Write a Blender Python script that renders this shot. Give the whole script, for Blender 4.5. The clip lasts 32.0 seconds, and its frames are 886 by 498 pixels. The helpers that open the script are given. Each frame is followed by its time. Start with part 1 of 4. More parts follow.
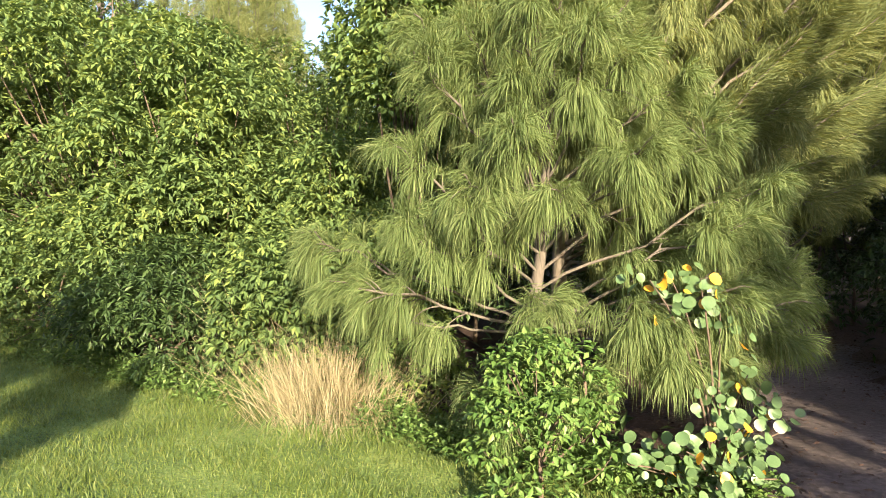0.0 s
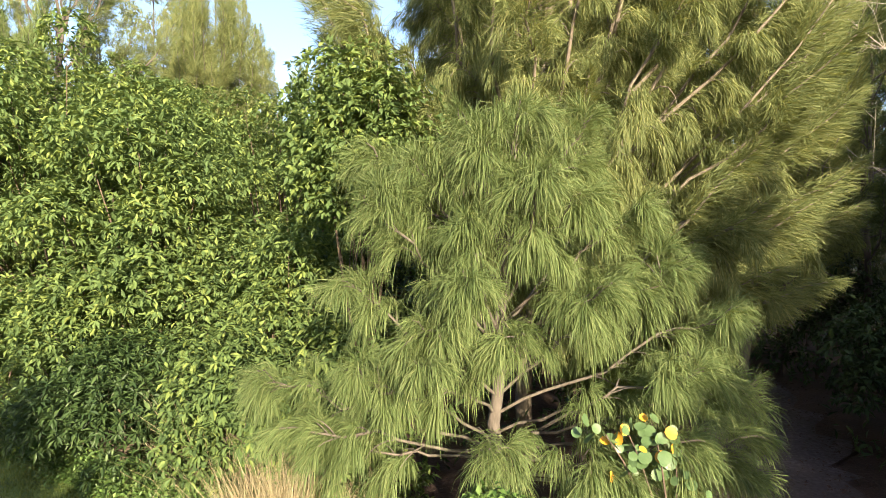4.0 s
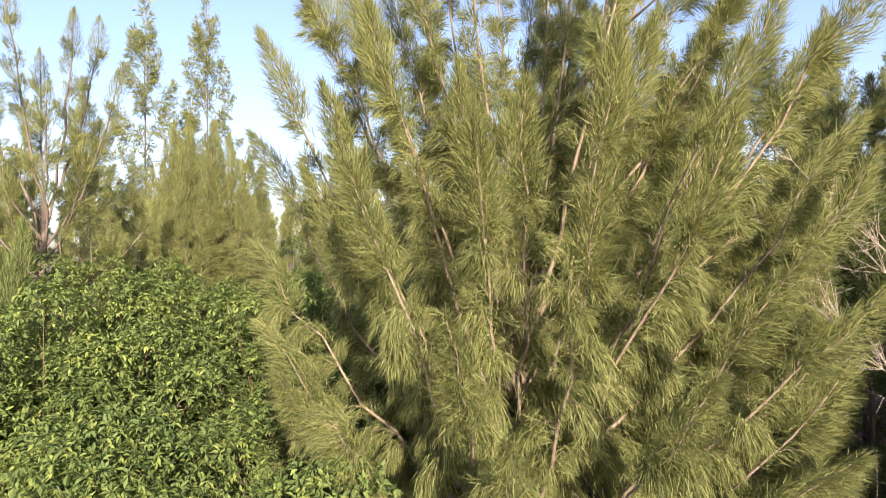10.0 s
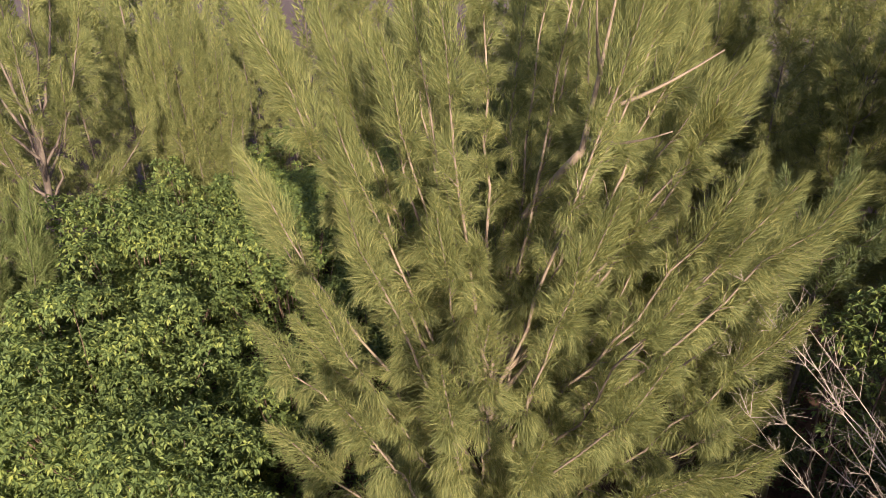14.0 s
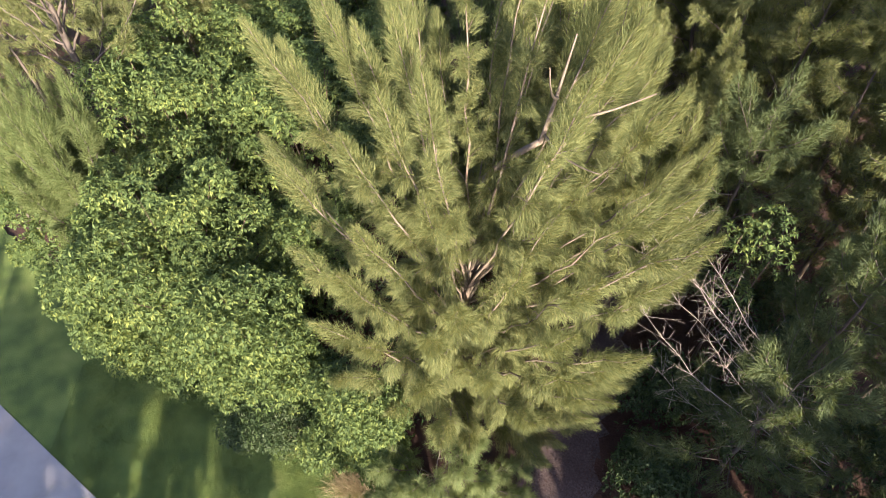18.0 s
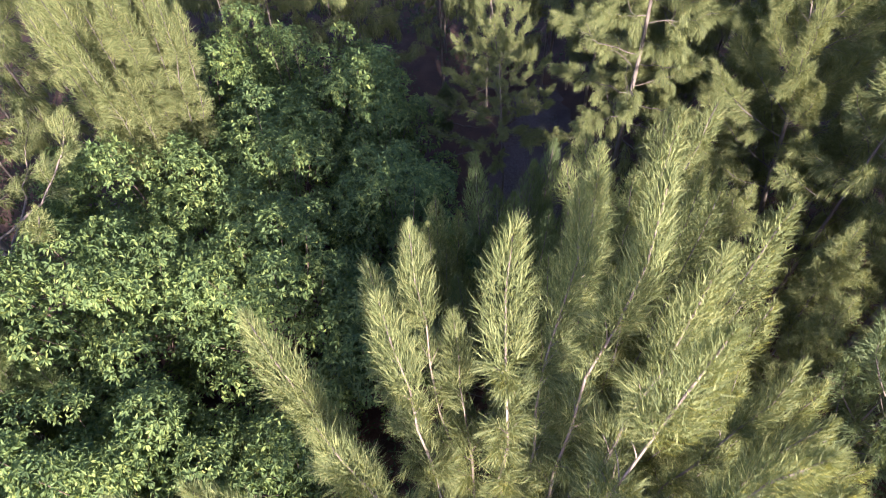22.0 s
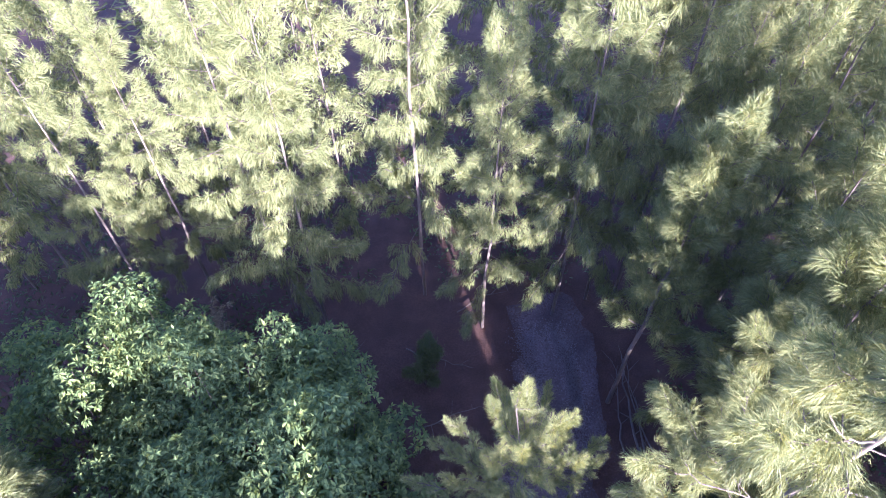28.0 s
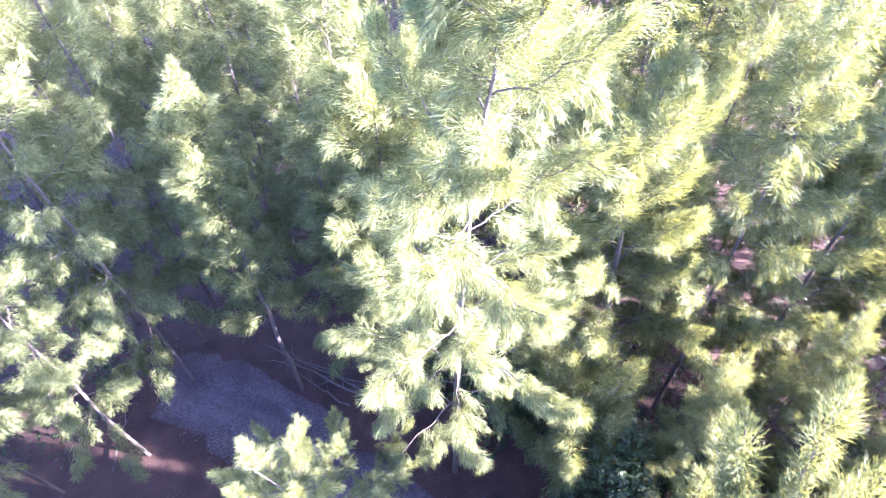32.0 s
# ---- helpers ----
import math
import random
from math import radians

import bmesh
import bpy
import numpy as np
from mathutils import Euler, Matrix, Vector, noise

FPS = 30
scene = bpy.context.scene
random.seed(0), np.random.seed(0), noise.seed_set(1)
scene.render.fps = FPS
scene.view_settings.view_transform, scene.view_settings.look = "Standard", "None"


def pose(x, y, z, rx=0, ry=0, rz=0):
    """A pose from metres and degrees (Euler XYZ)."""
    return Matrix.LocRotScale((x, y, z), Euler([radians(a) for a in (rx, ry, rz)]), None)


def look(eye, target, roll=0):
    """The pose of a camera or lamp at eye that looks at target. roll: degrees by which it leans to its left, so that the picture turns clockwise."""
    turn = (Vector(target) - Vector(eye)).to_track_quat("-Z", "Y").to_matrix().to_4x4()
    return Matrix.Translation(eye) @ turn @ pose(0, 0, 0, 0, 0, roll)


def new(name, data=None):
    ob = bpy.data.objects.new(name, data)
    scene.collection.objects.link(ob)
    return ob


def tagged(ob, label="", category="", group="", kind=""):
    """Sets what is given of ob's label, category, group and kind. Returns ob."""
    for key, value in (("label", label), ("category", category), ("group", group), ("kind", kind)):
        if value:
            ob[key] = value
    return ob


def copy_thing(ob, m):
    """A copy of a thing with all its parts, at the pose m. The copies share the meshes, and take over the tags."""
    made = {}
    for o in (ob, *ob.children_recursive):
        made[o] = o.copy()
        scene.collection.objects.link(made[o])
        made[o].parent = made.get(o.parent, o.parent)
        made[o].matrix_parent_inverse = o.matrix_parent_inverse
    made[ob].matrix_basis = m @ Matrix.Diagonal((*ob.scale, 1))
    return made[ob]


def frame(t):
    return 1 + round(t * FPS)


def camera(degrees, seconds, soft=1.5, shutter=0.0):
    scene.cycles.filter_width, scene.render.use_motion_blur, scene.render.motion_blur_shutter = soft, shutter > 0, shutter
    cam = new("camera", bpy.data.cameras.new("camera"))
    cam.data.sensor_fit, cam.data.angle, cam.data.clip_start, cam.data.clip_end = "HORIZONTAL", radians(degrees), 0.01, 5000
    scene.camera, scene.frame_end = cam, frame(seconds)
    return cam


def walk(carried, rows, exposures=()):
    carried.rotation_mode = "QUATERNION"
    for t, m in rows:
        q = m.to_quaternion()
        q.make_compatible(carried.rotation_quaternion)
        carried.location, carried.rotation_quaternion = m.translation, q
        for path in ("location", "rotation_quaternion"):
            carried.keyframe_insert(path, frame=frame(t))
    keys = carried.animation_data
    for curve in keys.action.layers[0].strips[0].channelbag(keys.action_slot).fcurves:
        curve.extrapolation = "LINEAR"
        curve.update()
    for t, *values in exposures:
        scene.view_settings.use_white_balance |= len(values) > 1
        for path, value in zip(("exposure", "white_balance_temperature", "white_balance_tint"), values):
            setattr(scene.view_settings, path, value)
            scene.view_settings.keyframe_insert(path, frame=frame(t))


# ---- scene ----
cam = camera(70.9, 32.0, soft=0.15, shutter=0.3)
PATH = [
    (0.0, pose(0.000, 0.000, 2.200, 87.50, -0.00, 0.00)),
    (0.5, pose(-0.031, 0.001, 2.231, 87.60, -0.04, -1.00)),
    (1.0, pose(-0.031, 0.004, 2.293, 87.60, -0.07, -1.60)),
    (1.5, pose(0.031, 0.040, 2.415, 87.60, -0.08, -1.90)),
    (2.0, pose(0.062, 0.080, 2.600, 87.60, 0.01, -2.00)),
    (2.5, pose(0.093, 0.088, 2.786, 87.60, 0.11, -2.11)),
    (4.5, pose(0.217, 0.213, 3.525, 88.50, 0.61, -2.13)),
    (5.0, pose(0.217, 0.255, 3.771, 88.70, 0.71, -2.13)),
    (5.5, pose(0.248, 0.267, 4.050, 88.90, 0.81, -2.14)),
    (6.0, pose(0.279, 0.311, 4.358, 89.00, 0.90, -2.24)),
    (6.5, pose(0.279, 0.356, 4.667, 89.30, 1.00, -2.25)),
    (7.0, pose(0.310, 0.369, 4.977, 89.50, 1.20, -2.25)),
    (7.5, pose(0.341, 0.415, 5.316, 89.70, 1.31, -2.16)),
    (8.0, pose(0.372, 0.432, 5.687, 89.90, 1.51, -2.17)),
    (8.5, pose(0.434, 0.449, 6.090, 90.10, 1.71, -2.18)),
    (9.0, pose(0.465, 0.499, 6.522, 90.30, 1.81, -2.08)),
    (9.5, pose(0.496, 0.519, 6.987, 90.50, 1.91, -2.09)),
    (10.0, pose(0.527, 0.511, 7.515, 90.60, 1.91, -2.19)),
    (10.5, pose(0.589, 0.568, 8.102, 90.70, 1.91, -2.19)),
    (11.0, pose(0.651, 0.563, 8.692, 90.80, 1.91, -2.19)),
    (11.5, pose(0.713, 0.560, 9.343, 90.80, 1.91, -2.19)),
    (12.0, pose(0.775, 0.589, 9.994, 90.70, 1.81, -2.18)),
    (12.5, pose(0.868, 0.648, 10.643, 90.60, 1.81, -2.18)),
    (13.0, pose(0.899, 0.613, 11.265, 82.30, 1.61, -2.17)),
    (13.5, pose(0.961, 0.643, 11.946, 70.70, 1.52, -1.97)),
    (15.5, pose(1.178, 0.659, 14.459, 62.20, 1.62, -1.77)),
    (16.0, pose(1.240, 0.659, 15.173, 56.00, 1.62, -1.77)),
    (16.5, pose(1.302, 0.661, 15.917, 49.90, 1.63, -1.67)),
    (17.0, pose(1.395, 0.629, 16.601, 43.90, 1.63, -1.57)),
    (17.5, pose(1.457, 0.659, 17.283, 39.00, 1.74, -1.48)),
    (18.0, pose(1.488, 0.896, 17.738, 39.00, 1.74, -1.48)),
    (18.5, pose(1.519, 1.586, 17.925, 38.90, 1.74, -1.38)),
    (19.0, pose(1.519, 2.520, 17.977, 38.70, 1.74, -1.48)),
    (19.5, pose(1.488, 3.481, 17.966, 38.60, 1.84, -1.48)),
    (20.0, pose(1.488, 4.595, 17.887, 38.50, 1.94, -1.39)),
    (20.5, pose(1.457, 5.714, 17.931, 38.60, 1.94, -1.39)),
    (21.0, pose(1.488, 6.458, 17.929, 38.60, 2.05, -1.29)),
    (21.5, pose(1.457, 7.172, 17.929, 38.50, 2.05, -1.29)),
    (22.0, pose(1.457, 7.917, 17.928, 38.50, 2.05, -1.29)),
    (22.5, pose(1.457, 8.725, 17.954, 38.40, 2.05, -1.29)),
    (23.0, pose(1.488, 9.532, 17.981, 38.40, 2.15, -1.29)),
    (23.5, pose(1.550, 10.369, 17.945, 38.50, 2.25, -1.30)),
    (24.0, pose(1.581, 11.237, 17.938, 38.50, 2.34, -1.40)),
    (24.5, pose(1.643, 12.135, 17.899, 38.50, 2.34, -1.40)),
    (25.0, pose(1.736, 13.064, 17.858, 38.50, 2.44, -1.51)),
    (25.5, pose(1.798, 14.058, 17.877, 38.50, 2.44, -1.51)),
    (26.0, pose(1.860, 15.083, 17.894, 38.40, 2.43, -1.61)),
    (26.5, pose(1.953, 16.137, 17.879, 38.40, 2.43, -1.61)),
    (28.5, pose(1.454, 19.243, 17.916, 40.22, -0.19, -4.43)),
    (29.0, pose(1.481, 19.257, 17.812, 40.32, 0.11, -9.37)),
    (29.5, pose(1.502, 19.228, 17.742, 39.86, 0.48, -16.83)),
    (30.0, pose(1.519, 19.213, 17.694, 39.22, 1.00, -26.46)),
    (30.5, pose(1.534, 19.218, 17.646, 38.78, 1.57, -37.08)),
    (31.0, pose(1.527, 19.230, 17.558, 38.76, 2.03, -46.82)),
    (31.5, pose(1.486, 19.202, 17.553, 38.56, 2.32, -55.67)),
    (32.0, pose(1.436, 19.155, 17.563, 38.24, 2.44, -64.36)),
]
EXPOSURES = [(0.0, 2.5, 6000, 14), (2.0, 2.25, 6000, 14), (6.0, 2.25, 5900, 19), (9.0, 2.15, 5950, 25), (11.0, 1.72, 6050, 31), (13.0, 1.58, 6150, 33), (16.0, 2.02, 5750, 27), (19.0, 2.38, 5600, 30), (21.0, 2.6, 5400, 34), (23.0, 2.75, 5000, 38), (26.5, 3.4, 4700, 48), (29.0, 3.98, 4680, 52), (32.0, 4.85, 4650, 50)]
walk(cam, PATH, EXPOSURES)

# ---- light ----
SUN_AZIMUTH = 166.0     # degrees clockwise from +y, where the sun stands
SUN_HEIGHT = 18.0
world = bpy.data.worlds.new("sky")
scene.world = world
world.use_nodes = True
wn, wl = world.node_tree.nodes, world.node_tree.links
sky = wn.new("ShaderNodeTexSky")
sky.sky_type = "NISHITA"
sky.sun_disc = False
sky.sun_elevation = radians(SUN_HEIGHT)
sky.sun_rotation = radians(SUN_AZIMUTH)
sky.dust_density = 2.4
wn["Background"].inputs["Strength"].default_value = 0.083
wl.new(sky.outputs["Color"], wn["Background"].inputs["Color"])

sun_data = bpy.data.lights.new("sun", "SUN")
sun_data.energy = 5.0
sun_data.angle = radians(0.6)
sun_data.color = (1.0, 0.82, 0.50)
sun = new("sun", sun_data)
az = radians(SUN_AZIMUTH)
toward = Vector((math.sin(az) * math.cos(radians(SUN_HEIGHT)), math.cos(az) * math.cos(radians(SUN_HEIGHT)), math.sin(radians(SUN_HEIGHT))))
sun.matrix_world = look(toward * 60, (0, 0, 0))


# ---- materials ----
def material(name):
    m = bpy.data.materials.new(name)
    m.use_nodes = True
    n, l = m.node_tree.nodes, m.node_tree.links
    return m, n, l, n["Principled BSDF"], n["Material Output"]


def ramp_node(n, stops):
    r = n.new("ShaderNodeValToRGB")
    e = r.color_ramp.elements
    while len(e) < len(stops):
        e.new(0.5)
    for item, (at, colour) in zip(e, stops):
        item.position, item.color = at, (*colour, 1)
    return r


def leaf_material(name, dark, mid, light, rough=0.5, through_light=0.3, spec=0.4, patch=0.5, vary=0.8):
    """Leaves: a colour for each leaf, slow drift over the crown, some light through the blade."""
    m, n, l, bsdf, out = material(name)
    geo = n.new("ShaderNodeNewGeometry")
    ramp = ramp_node(n, [(0.0, dark), (0.55, mid), (1.0, light)])
    tex = n.new("ShaderNodeTexNoise")
    tex.inputs["Scale"].default_value = 0.9
    tex.inputs["Detail"].default_value = 3
    co = n.new("ShaderNodeTexCoord")
    l.new(co.outputs["Object"], tex.inputs["Vector"])
    mix = n.new("ShaderNodeMath")
    mix.operation = "MULTIPLY_ADD"
    mix.inputs[1].default_value = patch
    close = n.new("ShaderNodeTexNoise")
    close.inputs["Scale"].default_value = 6.0
    close.inputs["Detail"].default_value = 2
    l.new(co.outputs["Object"], close.inputs["Vector"])
    both = n.new("ShaderNodeMixRGB")
    both.inputs["Fac"].default_value = 0.45
    l.new(tex.outputs["Fac"], both.inputs["Color1"])
    l.new(close.outputs["Fac"], both.inputs["Color2"])
    l.new(both.outputs["Color"], mix.inputs[0])
    off = n.new("ShaderNodeMath")
    off.operation = "MULTIPLY_ADD"
    off.inputs[1].default_value = vary
    off.inputs[2].default_value = 0.5 - vary / 2 - patch * 0.5
    l.new(geo.outputs["Random Per Island"], off.inputs[0])
    l.new(off.outputs[0], mix.inputs[2])
    l.new(mix.outputs[0], ramp.inputs["Fac"])
    l.new(ramp.outputs["Color"], bsdf.inputs["Base Color"])
    bsdf.inputs["Roughness"].default_value = rough
    bsdf.inputs["Specular IOR Level"].default_value = spec
    tr = n.new("ShaderNodeBsdfTranslucent")
    warm = n.new("ShaderNodeMixRGB")
    warm.blend_type = "MULTIPLY"
    warm.inputs["Fac"].default_value = 1
    warm.inputs["Color2"].default_value = (1.3, 1.15, 0.5, 1)
    l.new(ramp.outputs["Color"], warm.inputs["Color1"])
    l.new(warm.outputs["Color"], tr.inputs["Color"])
    ms = n.new("ShaderNodeMixShader")
    ms.inputs["Fac"].default_value = through_light
    l.new(bsdf.outputs[0], ms.inputs[1])
    l.new(tr.outputs[0], ms.inputs[2])
    l.new(ms.outputs[0], out.inputs["Surface"])
    return m


def rough_material(name, stops, scale, fine, bump=0.4, rough=0.9, stretch=(1, 1, 1)):
    """Bark, soil and stone: two sizes of noise for colour, the finer one for relief."""
    m, n, l, bsdf, out = material(name)
    co = n.new("ShaderNodeTexCoord")
    mp = n.new("ShaderNodeMapping")
    mp.inputs["Scale"].default_value = stretch
    l.new(co.outputs["Object"], mp.inputs["Vector"])
    a, b = n.new("ShaderNodeTexNoise"), n.new("ShaderNodeTexNoise")
    for tex, s in ((a, scale), (b, fine)):
        tex.inputs["Scale"].default_value = s
        tex.inputs["Detail"].default_value = 5
        l.new(mp.outputs[0], tex.inputs["Vector"])
    add = n.new("ShaderNodeMath")
    add.operation = "MULTIPLY_ADD"
    add.inputs[1].default_value = 0.5
    half = n.new("ShaderNodeMath")
    half.operation = "MULTIPLY"
    half.inputs[1].default_value = 0.5
    l.new(b.outputs["Fac"], half.inputs[0])
    l.new(a.outputs["Fac"], add.inputs[0])
    l.new(half.outputs[0], add.inputs[2])
    ramp = ramp_node(n, stops)
    l.new(add.outputs[0], ramp.inputs["Fac"])
    l.new(ramp.outputs["Color"], bsdf.inputs["Base Color"])
    bsdf.inputs["Roughness"].default_value = rough
    bp = n.new("ShaderNodeBump")
    bp.inputs["Strength"].default_value = bump
    bp.inputs["Distance"].default_value = 0.03
    l.new(b.outputs["Fac"], bp.inputs["Height"])
    l.new(bp.outputs[0], bsdf.inputs["Normal"])
    return m


NEEDLE = leaf_material("needle_green", (0.061, 0.082, 0.034), (0.145, 0.174, 0.067), (0.292, 0.306, 0.128), 0.6, 0.42, 0.2, 0.6, 0.6)
NEEDLE_FRONT = leaf_material("needle_fresh", (0.060, 0.096, 0.034), (0.126, 0.170, 0.062), (0.215, 0.246, 0.108), 0.6, 0.4, 0.2, 0.6, 0.6)
# Needle green darkened to carry the shade these she-oaks stand in.
NEEDLE_SHADE = leaf_material("needle_shaded_green", (0.046, 0.070, 0.028), (0.085, 0.118, 0.050), (0.145, 0.170, 0.074), 0.6, 0.4, 0.2, 0.6, 0.6)
BROAD = leaf_material("broad_leaf", (0.038, 0.068, 0.032), (0.112, 0.168, 0.056), (0.28, 0.335, 0.086), 0.6, 0.4, 0.12, 1.3, 0.5)
# Dark shrub's own leaf; on the wood's shrubs and undergrowth it paints shade.
BROAD_DARK_SHADE = leaf_material("dark_shaded_leaf", (0.018, 0.036, 0.012), (0.037, 0.066, 0.02), (0.07, 0.108, 0.033), 0.5, 0.22, 0.3)
SHRUB_LEAF = leaf_material("glossy_leaf", (0.04, 0.085, 0.02), (0.085, 0.15, 0.036), (0.17, 0.25, 0.07), 0.45, 0.28, 0.35)
GRAPE_LEAF = leaf_material("round_leaf", (0.035, 0.065, 0.025), (0.075, 0.125, 0.05), (0.17, 0.22, 0.11), 0.4, 0.15, 0.4)
GRAPE_GOLD = leaf_material("yellow_leaf", (0.5, 0.2, 0.02), (0.62, 0.33, 0.03), (0.7, 0.5, 0.08), 0.4, 0.3, 0.4)
STRAW = leaf_material("dry_grass", (0.155, 0.125, 0.070), (0.275, 0.238, 0.148), (0.410, 0.372, 0.260), 0.7, 0.3, 0.2)
BLADE = leaf_material("lawn_blade", (0.046, 0.074, 0.015), (0.096, 0.135, 0.028), (0.185, 0.208, 0.066), 0.5, 0.4, 0.3)
WEED = leaf_material("weed_leaf", (0.042, 0.084, 0.019), (0.084, 0.147, 0.034), (0.154, 0.210, 0.066), 0.5, 0.3, 0.4)
BARK = rough_material("pine_bark", [(0.25, (0.045, 0.036, 0.030)), (0.55, (0.100, 0.084, 0.070)), (0.8, (0.165, 0.146, 0.126))], 2.2, 26, 0.6, 0.9, (0.800, 0.800, 0.280))
BARK_BROWN = rough_material("brown_bark", [(0.3, (0.035, 0.024, 0.018)), (0.7, (0.12, 0.085, 0.058))], 3, 30, 0.6, 0.9, (1, 1, 0.3))
DEADWOOD = rough_material("grey_deadwood", [(0.3, (0.15, 0.128, 0.108)), (0.7, (0.32, 0.29, 0.255))], 4, 30, 0.4)
BARK_LIMB = rough_material("limb_bark", [(0.25, (0.075, 0.060, 0.047)), (0.55, (0.165, 0.136, 0.104)), (0.8, (0.26, 0.222, 0.175))], 2.6, 28, 0.5, 0.9, (0.8, 0.8, 0.3))
LITTER = rough_material("leaf_litter", [(0.3, (0.018, 0.009, 0.006)), (0.5, (0.046, 0.023, 0.015)), (0.75, (0.086, 0.047, 0.033))], 1.3, 22, 0.7)
DIRT = rough_material("bare_dirt", [(0.32, (0.028, 0.019, 0.017)), (0.52, (0.064, 0.047, 0.046)), (0.72, (0.128, 0.100, 0.100))], 0.9, 18, 0.6)
SOIL = rough_material("turf", [(0.36, (0.030, 0.055, 0.010)), (0.5, (0.082, 0.132, 0.022)), (0.64, (0.165, 0.205, 0.050))], 1.2, 34, 0.8)
CONCRETE = rough_material("path_concrete", [(0.3, (0.21, 0.205, 0.205)), (0.7, (0.34, 0.335, 0.33))], 1.5, 60, 0.2)


# ---- mesh helpers ----
class Geo:
    """Collects triangles and quads as arrays and links them as one mesh."""

    def __init__(self):
        self.v, self.t, self.q, self.n = [], [], [], 0

    def add(self, v, tris=None, quads=None):
        if tris is not None and len(tris):
            self.t.append(np.asarray(tris, np.int64) + self.n)
        if quads is not None and len(quads):
            self.q.append(np.asarray(quads, np.int64) + self.n)
        self.v.append(np.asarray(v, float))
        self.n += len(v)

    def mesh(self, name, mat, smooth=False):
        v = np.concatenate(self.v) if self.v else np.zeros((0, 3))
        t = np.concatenate(self.t) if self.t else np.zeros((0, 3), np.int64)
        q = np.concatenate(self.q) if self.q else np.zeros((0, 4), np.int64)
        me = bpy.data.meshes.new(name)
        me.vertices.add(len(v))
        me.vertices.foreach_set("co", v.astype(np.float32).ravel())
        loops = np.concatenate([t.ravel(), q.ravel()]).astype(np.int32)
        me.loops.add(len(loops))
        me.loops.foreach_set("vertex_index", loops)
        me.polygons.add(len(t) + len(q))
        start = np.concatenate([np.arange(len(t)) * 3, len(t) * 3 + np.arange(len(q)) * 4]).astype(np.int32)
        me.polygons.foreach_set("loop_start", start)
        if smooth:
            me.polygons.foreach_set("use_smooth", np.ones(len(t) + len(q), bool))
        me.update(calc_edges=True)
        me.materials.append(mat)
        return me


def thing(name, x, y, z=0.0, label="", category="", group="", kind=""):
    ob = new(name)
    ob.empty_display_size = 0.2
    ob.location = (x, y, z)
    return tagged(ob, label, category, group, kind)


def part(name, geo, mat, parent, label="", kind="", smooth=False):
    ob = new(name, geo.mesh(name, mat, smooth))
    ob.parent = parent
    return tagged(ob, label, kind=kind)


def unit(a):
    return a / np.maximum(np.linalg.norm(a, axis=-1, keepdims=True), 1e-9)


def tube(geo, pts, radii, sides=6):
    """A tapered round stem along pts."""
    pts, radii = np.asarray(pts, float), np.asarray(radii, float)
    tan = unit(np.gradient(pts, axis=0))
    ref = np.where(np.abs(tan[:, 2:3]) > 0.9, np.array([[1.0, 0, 0]]), np.array([[0, 0, 1.0]]))
    a = unit(np.cross(tan, ref))
    b = np.cross(tan, a)
    ang = np.arange(sides) * 2 * np.pi / sides
    ring = pts[:, None] + radii[:, None, None] * (np.cos(ang)[None, :, None] * a[:, None] + np.sin(ang)[None, :, None] * b[:, None])
    k = len(pts)
    i = np.arange(k - 1)[:, None] * sides
    j = np.arange(sides)[None]
    j2 = (j + 1) % sides
    quads = np.stack([i + j, i + j2, i + sides + j2, i + sides + j], -1).reshape(-1, 4)
    caps = [[(k - 1) * sides, (k - 1) * sides + m, (k - 1) * sides + m + 1] for m in range(1, sides - 1)]
    geo.add(ring.reshape(-1, 3), caps, quads)


def bezier(a, b, c, n):
    u = np.linspace(0, 1, n)[:, None]
    return (1 - u) ** 2 * np.asarray(a) + 2 * u * (1 - u) * np.asarray(b) + u ** 2 * np.asarray(c)


def strands(geo, p, d, length, width, droop, rng, fine=True):
    """Thin needles from p along d that bend down."""
    n = len(p)
    side = unit(np.cross(d, unit(rng.normal(size=(n, 3))))) * (np.broadcast_to(width, n)[:, None] / 2)
    length = np.broadcast_to(length, n)[:, None]
    down = np.array([0, 0, -1.0])
    dr = np.broadcast_to(droop, n)[:, None]
    if fine:
        mid = p + unit(d + down * 0.25 * dr) * length * 0.42
        tip = mid + unit(d + down * dr) * length * 0.58
        v = np.stack([p, mid + side, mid - side, tip], 1).reshape(-1, 3)
        i = np.arange(n)[:, None] * 4
        geo.add(v, np.concatenate([i + [0, 1, 2], i + [2, 1, 3]]))
    else:
        tip = p + unit(d + down * 0.55 * dr) * length
        v = np.stack([p - side, p + side, tip], 1).reshape(-1, 3)
        geo.add(v, np.arange(n)[:, None] * 3 + [0, 1, 2])


def tassel(geo, p, d, length, width, bow, rng):
    """Long needles that set out along d and arch over until they hang."""
    n = len(p)
    side = unit(np.cross(d, unit(rng.normal(size=(n, 3))))) * (np.broadcast_to(width, n)[:, None] / 2)
    length, bow = np.broadcast_to(length, n)[:, None], np.broadcast_to(bow, n)[:, None]
    down = np.array([0, 0, -1.0])
    a = p + unit(d + down * 0.12 * bow) * length * 0.28
    b = a + unit(d + down * 0.8 * bow) * length * 0.36
    tip = b + unit(d * 0.7 + down * 1.9 * bow) * length * 0.36
    v = np.stack([p, a - side, a + side, b - side, b + side, tip], 1).reshape(-1, 3)
    i = np.arange(n)[:, None] * 6
    geo.add(v, np.concatenate([i + [0, 1, 2], i + [3, 5, 4]]), i + [1, 3, 4, 2])


